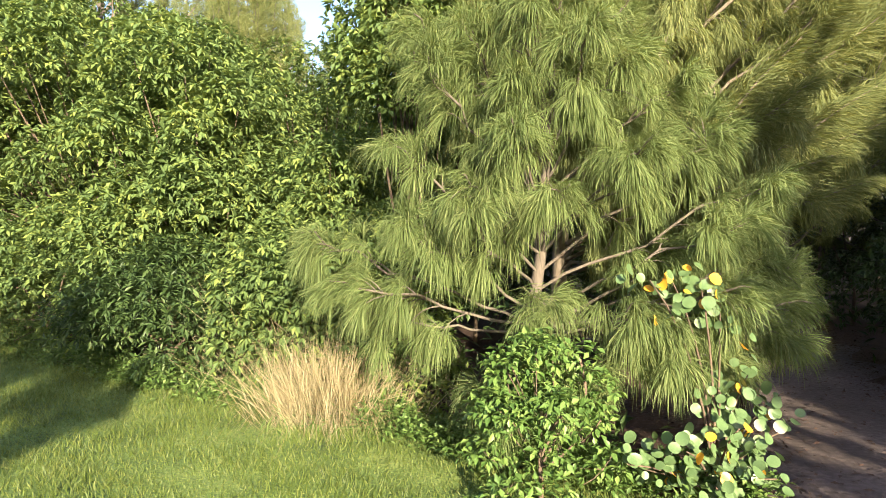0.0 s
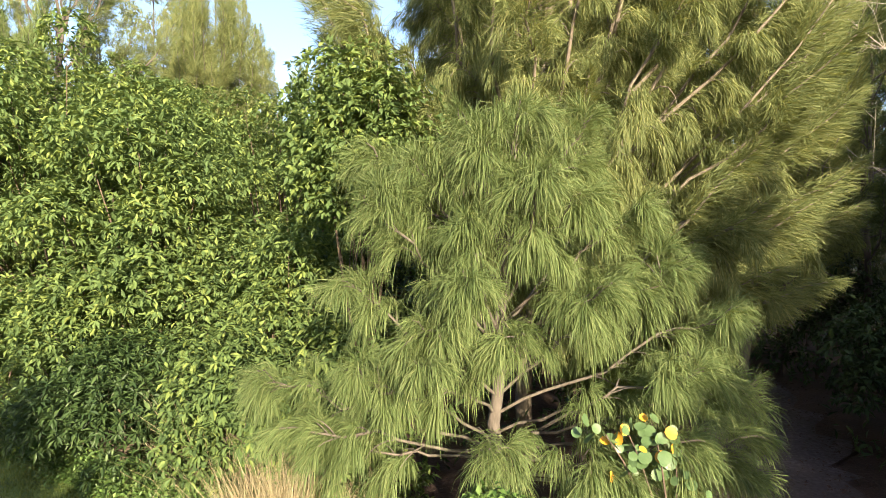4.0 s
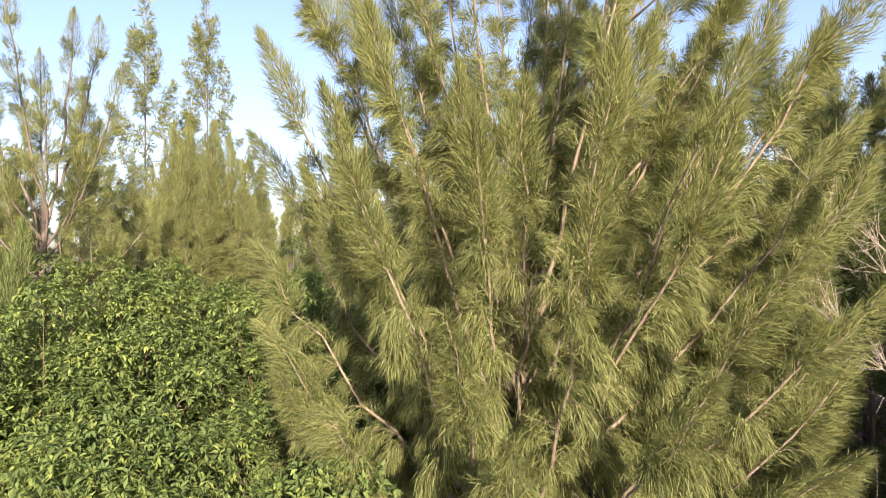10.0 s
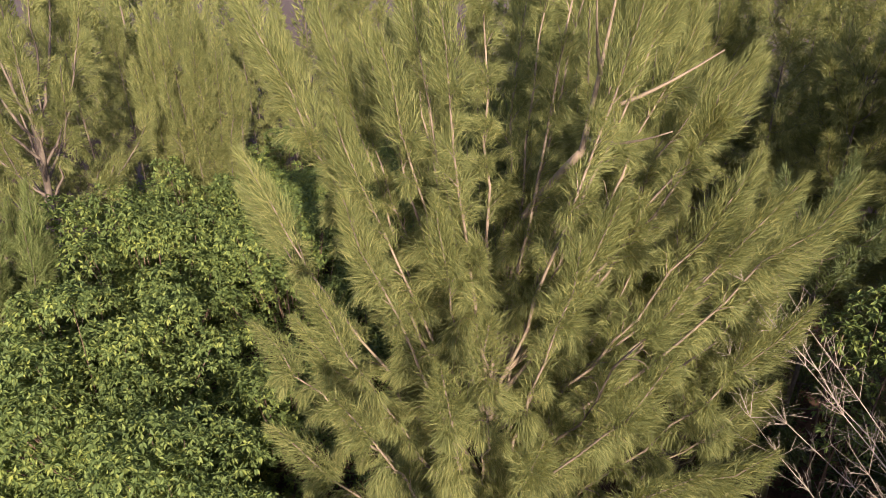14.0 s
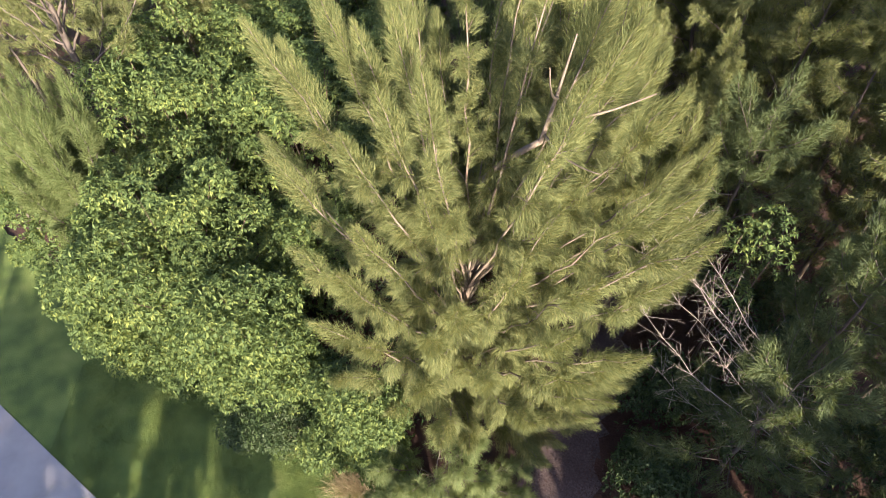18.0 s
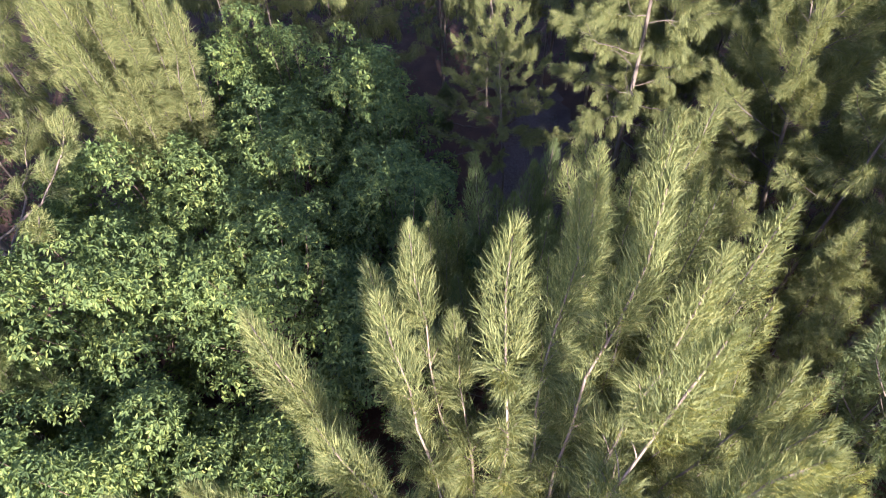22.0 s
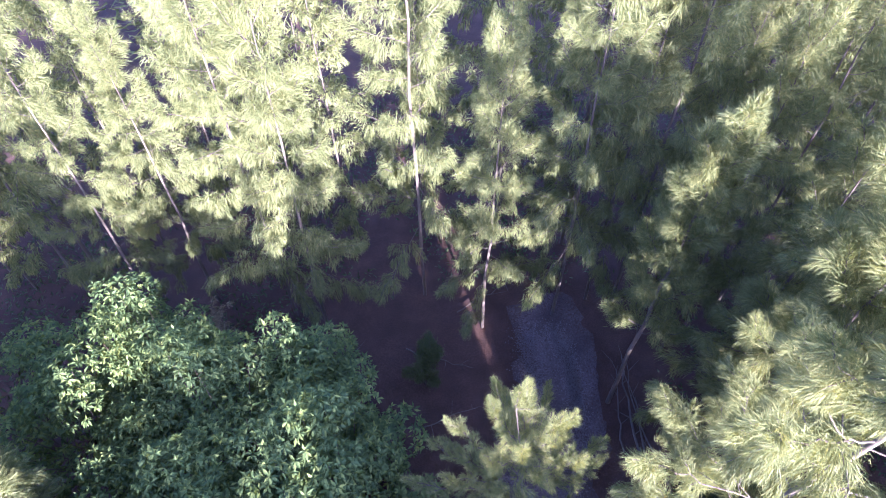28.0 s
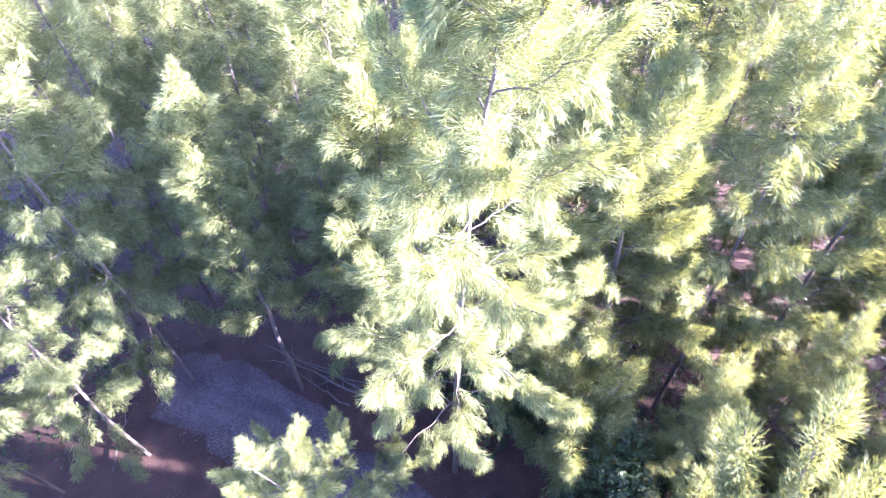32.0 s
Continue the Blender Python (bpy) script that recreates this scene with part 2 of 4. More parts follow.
def leaves(geo, p, d, length, width, rng, fold=0.25):
    """Pointed leaves, folded along the rib, from p along d."""
    n = len(p)
    length = np.broadcast_to(length, n)[:, None]
    width = np.broadcast_to(width, n)[:, None]
    up = unit(np.array([[0, 0, 1.0]]) + rng.normal(size=(n, 3)) * 0.35)
    side = unit(np.cross(d, up))
    nor = np.cross(side, d)
    mid = p + d * length * 0.45
    v = np.stack([p, mid - side * width / 2 + nor * width * fold, p + d * length - nor * length * 0.12, mid + side * width / 2 + nor * width * fold], 1).reshape(-1, 3)
    i = np.arange(n)[:, None] * 4
    geo.add(v, np.concatenate([i + [0, 2, 1], i + [0, 3, 2]]))


# ---- trees with needles ----
def plume_points(pts, per_metre, rng, bare=0.15):
    """Places and directions spread along a twig, fuller to the tip."""
    seg = np.linalg.norm(np.diff(pts, axis=0), axis=1)
    cum = np.concatenate([[0], np.cumsum(seg)])
    n = max(3, int(cum[-1] * per_metre))
    u = (bare + (1 - bare) * rng.random(n)) * cum[-1]
    k = np.clip(np.searchsorted(cum, u) - 1, 0, len(seg) - 1)
    f = ((u - cum[k]) / np.maximum(seg[k], 1e-6))[:, None]
    tan = unit(np.diff(pts, axis=0))[k]
    return pts[k] * (1 - f) + pts[k + 1] * f, tan


def spindle(geo, axis, per_metre, radius, needle, width, bow, along, comb, rng, fine):
    """A soft fox-tail of fine needles round a shoot: full in the middle, drawn out to its tip."""
    seg = np.linalg.norm(np.diff(axis, axis=0), axis=1)
    cum = np.concatenate([[0], np.cumsum(seg)])
    n = max(6, int(cum[-1] * per_metre))
    u = 0.08 + 0.92 * rng.random(n)
    k = np.clip(np.searchsorted(cum, u * cum[-1]) - 1, 0, len(seg) - 1)
    f = ((u * cum[-1] - cum[k]) / np.maximum(seg[k], 1e-6))[:, None]
    t = unit(np.diff(axis, axis=0))[k]
    out = unit(np.cross(t, rng.normal(size=(n, 3))))
    full = np.sin(np.pi * np.clip(u, 0, 1) ** 0.75) ** 0.7
    r = radius * full * np.sqrt(rng.random(n)) * rng.uniform(0.7, 1.1, n)
    p = axis[k] * (1 - f) + axis[k + 1] * f + out * r[:, None] - t * (r * 0.7)[:, None] - np.array([0, 0, 0.25]) * (bow * r)[:, None]
    d = unit(t * (along + 0.35 * u[:, None]) + out * comb * rng.uniform(0.3, 1.2, (n, 1)) * (1.15 - 0.7 * u[:, None]) + rng.normal(size=(n, 3)) * 0.24)
    strands(geo, p, d, needle * (0.62 + 0.38 * full) * rng.uniform(0.5, 1.0, n), width, bow * rng.uniform(0.5, 1.4, n), rng, fine)


def casuarina(name, place, height, limbs, seed, mat, label, group="", trunk_r=0.16, lean=(0, 0), per_metre=260, needle=0.26,
              width=0.008, droop=0.9, side_len=1.0, side_gap=0.3, fine=True, bare=0.3, bark=BARK, lift=0.25, fork=0.35, spread=0.75, dead=0, subs=2, far=False, comb=0.4, along=0.9, tail=1.2, weep=0.35, tuft=0, club=0.17, sag=0.3):
    """A she-oak: trunk, limbs that sweep out and up, and plumes of fine drooping needles.
    limbs: (start height share, bearing in degrees, reach, tip height)"""
    rng = np.random.default_rng(seed)
    root = thing(name, *place, 0, label, "tree", group)
    top = np.array([lean[0], lean[1], height * fork])
    tg = Geo()
    trunk = bezier((0, 0, -0.1), (lean[0] * 0.1, lean[1] * 0.1, height * fork * 0.6), top, 9)
    trunk[1:-1] += rng.normal(size=(7, 3)) * 0.03 * (1, 1, 0)
    tube(tg, trunk, np.linspace(trunk_r * 1.05, trunk_r * (0.5 if fork < 0.8 else 0.15), 9), 8)
    part("trunk", tg, bark, root, smooth=True)
    foliage, twigs = Geo(), Geo()
    for start, bearing, reach, tip_z in limbs:
        k = int(np.clip(start, 0, 0.999) * 8)
        f = np.clip(start, 0, 0.999) * 8 - k
        a = trunk[k] * (1 - f) + trunk[k + 1] * f
        out_dir = np.array([math.sin(radians(bearing)), math.cos(radians(bearing)), 0])
        c = np.array([out_dir[0] * reach + lean[0] * start, out_dir[1] * reach + lean[1] * start, tip_z])
        b = a + out_dir * reach * spread + np.array([0, 0, (tip_z - a[2]) * lift])
        pts = bezier(a, b, c, 12)
        pts[1:-1] += rng.normal(size=(10, 3)) * min(0.05, 0.012 * reach + 0.01)
        length = np.linalg.norm(np.diff(pts, axis=0), axis=1).sum()
        r0 = trunk_r * (0.18 + 0.12 * min(length, 6) / 6) * (0.6 if fork > 0.8 else 1)
        hang = droop * (1 - (1 - weep) * min(1, max(0, (tip_z / height - 0.45) / 0.35)))
        lg = Geo()
        tube(lg, pts if not far else pts[::2], np.linspace(r0, 0.008, 12) if not far else np.linspace(r0, 0.01, 6), 4 if far else 6)
        part("limb", lg, bark, root, smooth=True)
        count = max(4, int(length * (1 - bare) / side_gap))
        for u in np.linspace(bare, 0.9 if far else 0.8, count) + rng.uniform(-0.02, 0.02, count):
            x = np.clip(u, 0, 0.995) * 11
            i = int(x)
            s = pts[i] * (1 - x + i) + pts[i + 1] * (x - i)
            tan = unit(pts[i + 1] - pts[i])
            rad = unit(np.cross(tan, unit(rng.normal(size=3))))
            sl = side_len * (1.15 - 0.95 * u if far else 1.1 - 0.7 * u) * rng.uniform(0.6, 1.25)
            way = unit(rad * (0.85 - 0.4 * u) + tan * (0.6 + 0.45 * u) + np.array([0, 0, 0.1]))
            bow = hang * (1.25 - 0.95 * u)
            e = s + way * sl * (1 - 0.35 * min(1, sag * bow)) + np.array([0, 0, -sag * bow * sl])
            tp = bezier(s, s + way * sl * 0.6 + np.array([0, 0, 0.08 * sl]), e, 5)
            if not far or rng.random() < 0.15:
                tube(twigs, tp, np.linspace(0.009, 0.002, 5) * (1 + 0.4 * sl), 3)
            if rng.random() < dead:
                continue
            shoots = [tp]
            for w in (0.35, 0.65)[: subs]:
                q = tp[1] * (1 - w) + tp[3] * w
                side_way = unit(np.cross(unit(tp[4] - tp[0]), unit(rng.normal(size=3)))) * 0.75 + unit(tp[4] - tp[0]) * 0.7
                sub = sl * rng.uniform(0.35, 0.6)
                shoots.append(bezier(q, q + side_way * sub * 0.6 + np.array([0, 0, 0.05 * sub]), q + side_way * sub + np.array([0, 0, -sag * bow * sub]), 4))
            for shoot in shoots:
                if tuft:
                    n = int(tuft * rng.uniform(0.6, 1.4))
                    x = (1 - 0.65 * rng.random(n) ** 1.4) * (len(shoot) - 1.001)
                    i = x.astype(int)
                    p, t = shoot[i] + (shoot[i + 1] - shoot[i]) * (x - i)[:, None], unit(shoot[i + 1] - shoot[i])
                    round_it = unit(np.cross(t, rng.normal(size=p.shape)))
                    d = unit(t * along + round_it * comb * rng.uniform(0.2, 1.3, (n, 1)) + np.array([0, 0, 0.22]))
                    tassel(foliage, p, d, needle * rng.uniform(0.55, 1.15, n), width, bow * rng.uniform(0.6, 1.3, n), rng)
                    continue
                spindle(foliage, shoot, per_metre, club * rng.uniform(0.75, 1.25), needle, width, bow, along, comb, rng, fine)
        from_tip = np.linalg.norm(pts - pts[-1], axis=1)
        lead = pts[max(0, min(9, int(np.searchsorted(-from_tip, -tail)))):]
        spindle(foliage, lead, per_metre * (1.3 if far else 2.4), club * rng.uniform(1.4, 1.95), needle, width, 0.6 * hang, along, comb, rng, fine)
    part("twig_work", twigs, bark, root, kind="stuff")
    part("crown", foliage, mat, root, kind="stuff")
    return root


def ring_limbs(seed, n, low, high, reach_low, reach_high, start=(0.3, 1.0), rise=0.5):
    """Limbs all round, long and low at the foot of the crown, short and steep at its top."""
    rng = np.random.default_rng(seed)
    rows = []
    for i in range(n):
        u = (i + 0.5) / n
        rows.append((start[0] + (start[1] - start[0]) * u, i * 137.5 + rng.uniform(-25, 25),
                     (reach_low + (reach_high - reach_low) * u) * rng.uniform(0.75, 1.2), low + (high - low) * u ** (1 - rise * 0.4) * rng.uniform(0.94, 1.04)))
    return rows


# ---- trees and shrubs with broad leaves ----
def broadleaf(name, place, seed, mat, label, clumps, group="", category="tree", leaf=(0.14, 0.054), rosettes=60, per=10, bark=BARK_BROWN, stems=5, trunk_r=0.1, inner=0.12):
    """Clumps of leaf rosettes on limbs that fork from near the ground. clumps: (x, y, z, radius) from the foot."""
    rng = np.random.default_rng(seed)
    root = thing(name, *place, 0, label, category, group)
    cl = np.asarray(clumps, float)
    centre = cl[:, :3].mean(0)
    tg = Geo()
    fork = np.array([centre[0] * 0.3, centre[1] * 0.3, max(0.2, centre[2] * 0.4)])
    tube(tg, bezier((0, 0, -0.1), (0.03, 0.02, fork[2] * 0.5), fork, 6), np.linspace(trunk_r * 1.2, trunk_r * 0.85, 6), 8)
    part("trunk", tg, bark, root, smooth=True)
    order = rng.permutation(len(cl))
    twigs = Geo()
    for rank, i in enumerate(order):
        c = cl[i, :3]
        pts = bezier(fork, fork * 0.5 + c * 0.5 + np.array([0, 0, -0.12 * c[2]]) + rng.normal(size=3) * 0.15, c, 8)
        if rank < stems and c[2] > fork[2]:
            lg = Geo()
            tube(lg, pts, np.linspace(trunk_r * 0.5, 0.012, 8), 6)
            part("limb", lg, bark, root, smooth=True)
        else:
            tube(twigs, pts[4:], np.linspace(trunk_r * 0.16, 0.006, 4), 4)
    g = Geo()
    for x, y, z, r in cl:
        n = int(rosettes * r * r / 0.5)
        k = np.arange(n) + 0.5
        lift, turn = 1 - 1.55 * k / n, k * 2.39996 + rng.uniform(0, 6.28)
        flat = np.sqrt(1 - np.minimum(lift * lift, 1))
        d = unit(np.stack([np.cos(turn) * flat, np.sin(turn) * flat, lift], 1) + rng.normal(size=(n, 3)) * 0.13)
        shell = np.where(rng.random(n) < inner, rng.uniform(0.3, 0.75, n), rng.uniform(0.85, 1.15, n))[:, None]
        at = np.array([x, y, z]) + d * r * shell * (1, 1, 0.9)
        axis = unit(d + np.array([0, 0, 0.6]) + rng.normal(size=(n, 3)) * 0.2)
        side = unit(np.cross(axis, rng.normal(size=(n, 3))))
        spin = (np.arange(per) * 2.39996)[None, :, None] + rng.uniform(0, 6.28, (n, 1, 1))
        ring = np.cos(spin) * side[:, None] + np.sin(spin) * np.cross(axis, side)[:, None]
        open_out = (0.35 + 0.75 * np.arange(per) / per)[None, :, None]
        ld = unit(ring * open_out + axis[:, None] * (0.75 - 0.6 * open_out) + np.array([0, 0, -0.28]) + rng.normal(size=ring.shape) * 0.16).reshape(-1, 3)
        at = (at[:, None] + axis[:, None] * rng.uniform(-0.05, 0.03, (n, per, 1))).reshape(-1, 3)
        size = rng.uniform(0.65, 1.2, len(at))
        leaves(g, at + ld * 0.015, ld, leaf[0] * size, leaf[1] * size, rng)
    part("twig_work", twigs, bark, root, kind="stuff")
    part("crown", g, mat, root, kind="stuff")
    return root


def dome(seed, n, rx, ry, low, high, r=(0.5, 0.85)):
    """Clumps over an uneven dome: three fifths on its top, the rest round its sides."""
    rng = np.random.default_rng(seed)
    rows, top = [], int(n * 0.6)
    for i in range(n):
        a, rr = i * 2.39996 + rng.uniform(-0.5, 0.5), rng.uniform(*r)
        if i < top:
            w = math.sqrt((i + 0.5) / top) * rng.uniform(0.9, 1.08)
            z = low + (high - low) * (0.35 + 0.65 * math.sqrt(max(0.0, 1 - 0.9 * w * w))) * rng.uniform(0.66, 1.06) - rr * 0.5
        else:
            w = rng.uniform(0.82, 1.06)
            z = low + (high - low) * rng.uniform(0.0, 0.6)
        rows.append((math.cos(a) * (rx - rr * 0.6) * w, math.sin(a) * (ry - rr * 0.6) * w, max(z, rr * 0.5), rr))
    return rows


# ---- ground ----
def sheet(name, outline, z, mat, label, kind="structure", category="ground", wobble=0.15, seed=3):
    """A flat piece of ground with an uneven outline."""
    rng = np.random.default_rng(seed)
    pts = []
    for (x0, y0), (x1, y1) in zip(outline, outline[1:] + outline[:1]):
        n = max(1, int(math.hypot(x1 - x0, y1 - y0) / 0.35)) if wobble else 1
        for k in range(n):
            f = k / n
            pts.append((x0 + (x1 - x0) * f + rng.normal() * wobble, y0 + (y1 - y0) * f + rng.normal() * wobble))
    bm = bmesh.new()
    bm.faces.new([bm.verts.new((x, y, z)) for x, y in pts])
    bmesh.ops.triangulate(bm, faces=bm.faces[:])
    me = bpy.data.meshes.new(name)
    bm.to_mesh(me)
    bm.free()
    me.materials.append(mat)
    return tagged(new(name, me), label, category, kind=kind)


def rolling_ground():
    g = Geo()
    x = np.concatenate([[-1500, -300, -90], np.arange(-40, 50, 1.0), [90, 300, 1500]])
    y = np.concatenate([[-1500, -300, -90], np.arange(-30, 70, 1.0), [120, 300, 1500]])
    X, Y = np.meshgrid(x, y, indexing="ij")
    Z = 0.05 * np.sin(X * 0.9 + 1.3 * np.sin(Y * 0.5)) * np.sin(Y * 0.7 + X * 0.3) - 0.06
    Z[(Y < 6) & (X < 2)] = -0.03
    nx, ny = len(x), len(y)
    i = (np.arange(nx - 1)[:, None] * ny + np.arange(ny - 1)[None]).ravel()[:, None]
    g.add(np.stack([X, Y, Z], -1).reshape(-1, 3), None, i + [0, ny, ny + 1, 1])
    ob = new("ground", g.mesh("ground", LITTER, True))
    return tagged(ob, "dark brown woodland floor of needles and leaf litter", "ground", kind="structure")


rolling_ground()
LAWN_EDGE = [(-30, 27), (-14.5, 16.2), (-8.7, 12.1), (-6.4, 10.0), (-3.9, 8.2), (-2.2, 7.5), (-1.0, 6.8), (0.6, 5.5), (1.5, 5.0), (2.3, 4.6), (2.6, 3.0), (3.5, -60)]
sheet("lawn", LAWN_EDGE + [(-80, -60), (-80, 50)], 0.004, SOIL, "mown green lawn of coarse grass")
sheet("pavement", [(-60, 47.2), (-12.47, 9.57), (-8.14, 6.34), (20, -15), (20, -17.2), (-8.14, 4.2), (-12.47, 7.4), (-60, 45)], 0.03, CONCRETE, "pale grey concrete footpath beside the lawn", category="footpath", wobble=0)
TRACK = [(2.4, 4.4), (3.0, 6.2), (4.0, 8.5), (5.4, 11.5), (6.2, 15), (5.0, 18), (3.2, 19.8), (2.3, 21.5), (2.2, 23.4), (2.7, 25.6), (3.8, 27.4), (4.4, 29.2), (4.3, 31.2), (6.3, 31.6), (6.9, 29.2), (6.7, 26.6), (5.9, 24.0), (5.8, 22), (6.9, 19.6), (8.2, 15), (7.4, 11.5), (6.0, 8.2), (4.9, 5.6), (4.4, 3.4), (3.2, 2.6)]
sheet("dirt_track", TRACK, 0.012, DIRT, "bare purplish-brown dirt track through the trees", category="track", wobble=0.14)
GRIT = rough_material("pale_grit", [(0.3, (0.07, 0.058, 0.056)), (0.55, (0.115, 0.1, 0.098)), (0.8, (0.19, 0.172, 0.17))], 6, 40, 0.3)


def rut(points, half, seed):
    """A worn wheel mark: pale grit pressed into the dirt, thinning to its sides."""
    rng = np.random.default_rng(seed)
    c = np.array([(x, y, 0.0) for x, y in points])
    path = np.concatenate([bezier(c[i - 1] * 0.5 + c[i] * 0.5, c[i], c[i] * 0.5 + c[i + 1] * 0.5, 14) for i in range(1, len(c) - 1)])
    n = 10000
    k = rng.integers(len(path), size=n)
    at = path[k] + rng.normal(size=(n, 3)) * (half, half, 0)
    at[:, 2] = 0.017
    r = rng.uniform(0.008, 0.03, n)[:, None]
    ang = rng.uniform(0, 6.28, n)
    g = Geo()
    corner = [np.stack([np.cos(ang + w), np.sin(ang + w), ang * 0], 1) * r * rng.uniform(0.5, 1.2, (n, 1)) for w in (0, 1.4, 3.0, 4.5)]
    g.add(np.stack([at + q for q in corner], 1).reshape(-1, 3), None, np.arange(n)[:, None] * 4 + [0, 1, 2, 3])
    tagged(new("wheel_rut", g.mesh("wheel_rut", GRIT)), "pale grit worn into a wheel rut on the track", "track", kind="stuff")


def litter():
    """Fallen needles and leaves that hide the edge of the bare track."""
    rng = np.random.default_rng(17)
    edge = np.array(TRACK + TRACK[:1])
    n = 15000
    k, f = rng.integers(len(TRACK), size=n), rng.random((n, 1))
    at = edge[k] * (1 - f) + edge[k + 1] * f + rng.normal(size=(n, 2)) * rng.choice([0.25, 0.6], (n, 1))
    p = np.concatenate([at, rng.uniform(0.015, 0.03, (n, 1))], 1)
    g = Geo()
    d = unit(rng.normal(size=(n, 3)) * (1, 1, 0.12))
    leaves(g, p, d, rng.uniform(0.03, 0.1, n), rng.uniform(0.012, 0.04, n), rng, 0.05)
    tagged(new("leaf_litter", g.mesh("leaf_litter", LITTER)), "brown fallen needles and leaves along the track", "litter", kind="stuff")


litter()
rut([(6.6, 18.0), (5.0, 21.0), (5.0, 24.0), (5.9, 26.8), (6.0, 29.0), (5.2, 31.2)], 0.2, 5)
rut([(5.6, 17.6), (3.6, 20.6), (3.2, 23.6), (4.2, 26.6), (4.9, 29.0), (4.6, 31.2)], 0.26, 6)


def lawn_blades():
    rng = np.random.default_rng(11)
    n = 190000
    x, y = rng.uniform(-10.5, 2.6, n), rng.uniform(4.2, 13, n)
    ex, ey = np.array([-14.5, -8.7, -6.4, -3.9, -2.2, -1.0, 0.6, 1.5, 2.6]), np.array([16.2, 12.1, 10.0, 8.2, 7.5, 6.8, 5.5, 5.0, 4.4])
    keep = (y < np.interp(x, ex, ey) + rng.normal(size=n) * 0.15) & (rng.random(n) < np.clip(1.5 - (y - 4.5) * 0.1, 0.3, 1)) & (y > 4.2 + np.abs(x) * 0.12)
    p = np.stack([x[keep], y[keep], np.zeros(keep.sum())], 1)
    n = len(p)
    tuft = 0.75 + 0.35 * np.sin(p[:, 0] * 3.1 + np.sin(p[:, 1] * 2.3) * 2) * np.sin(p[:, 1] * 2.7)
    d = unit(rng.normal(size=(n, 3)) * (0.42, 0.42, 0.1) + np.array([0, 0, 1.0]))
    g = Geo()
    strands(g, p, d, rng.uniform(0.05, 0.11, n) * tuft, rng.uniform(0.006, 0.012, n), 0.3, rng, False)
    ob = new("grass", g.mesh("grass", BLADE))
    tagged(ob, "short bright green lawn grass blades", "grass", kind="stuff")


lawn_blades()

# ---- front: she-oak by the lawn and the tall one behind it ----
front = casuarina("small_sheoak", (0.9, 6.25), 4.6,
                  [(0.5, 200, 1.3, 3.0), (0.6, 235, 1.5, 3.6), (0.62, 170, 1.2, 3.8), (0.75, 260, 1.3, 4.1), (0.8, 180, 0.8, 4.35), (0.9, 215, 0.9, 4.3), (1.0, 20, 0.4, 4.5), (0.85, 120, 0.8, 4.3), (0.8, 75, 0.9, 4.1),
                   (0.35, 130, 1.9, 2.2), (0.4, 105, 2.2, 2.6), (0.3, 245, 2.1, 1.7), (0.32, 150, 1.7, 1.4), (0.45, 90, 1.9, 3.1), (0.28, 265, 1.7, 1.3), (0.3, 255, 2.3, 2.1), (0.33, 235, 1.7, 2.2),
                   (0.2, 205, 1.4, 0.75), (0.25, 120, 1.9, 1.0), (0.5, 150, 1.4, 2.9), (0.7, 290, 1.1, 3.9), (0.6, 60, 1.3, 3.5),
                   (0.3, 98, 2.4, 1.9), (0.3, 82, 2.6, 2.3), (0.25, 110, 2.2, 1.2), (0.22, 92, 2.3, 0.95), (0.28, 135, 2.0, 1.7), (0.2, 168, 1.4, 0.9), (0.3, 110, 2.4, 1.5),
                   (0.5, 220, 1.3, 2.6), (0.5, 178, 1.1, 2.5), (0.45, 245, 1.6, 2.9), (0.4, 215, 1.4, 2.3), (0.6, 200, 1.1, 3.4), (0.7, 150, 1.0, 3.6), (0.65, 108, 1.3, 3.5), (0.55, 120, 1.7, 3.0), (0.7, 230, 1.1, 3.9), (0.75, 195, 1.0, 4.0), (0.3, 190, 1.2, 1.6)],
                  21, NEEDLE_FRONT, "drooping young she-oak with feathery green needles by the lawn", "she-oaks", 0.075, (0.15, -0.35), 420, 0.36, 0.0056, 1.7, 0.5, 0.17, True, 0.3, BARK, 0.8, 0.75, comb=0.6, along=0.75, tail=0.5, weep=0.85, tuft=66, club=0.1, sag=0.25, dead=0.05)


def under_outline(rows, x0):
    """Keep the limbs' tips under the crown's outline as it stands above x."""
    xs, zs = (-4.5, -3.0, -1.95, -1.2, -0.4, 0.4, 1.0, 2.5, 4.0, 5.6, 6.8), (8.4, 11.2, 13.6, 12.4, 12.8, 11.7, 13.6, 15.0, 13.6, 11.2, 8.6)
    out = []
    for start, bearing, reach, tip in rows:
        out.append((start, bearing, reach, min(tip, float(np.interp(x0 + math.sin(radians(bearing)) * reach, xs, zs)))))
    return out


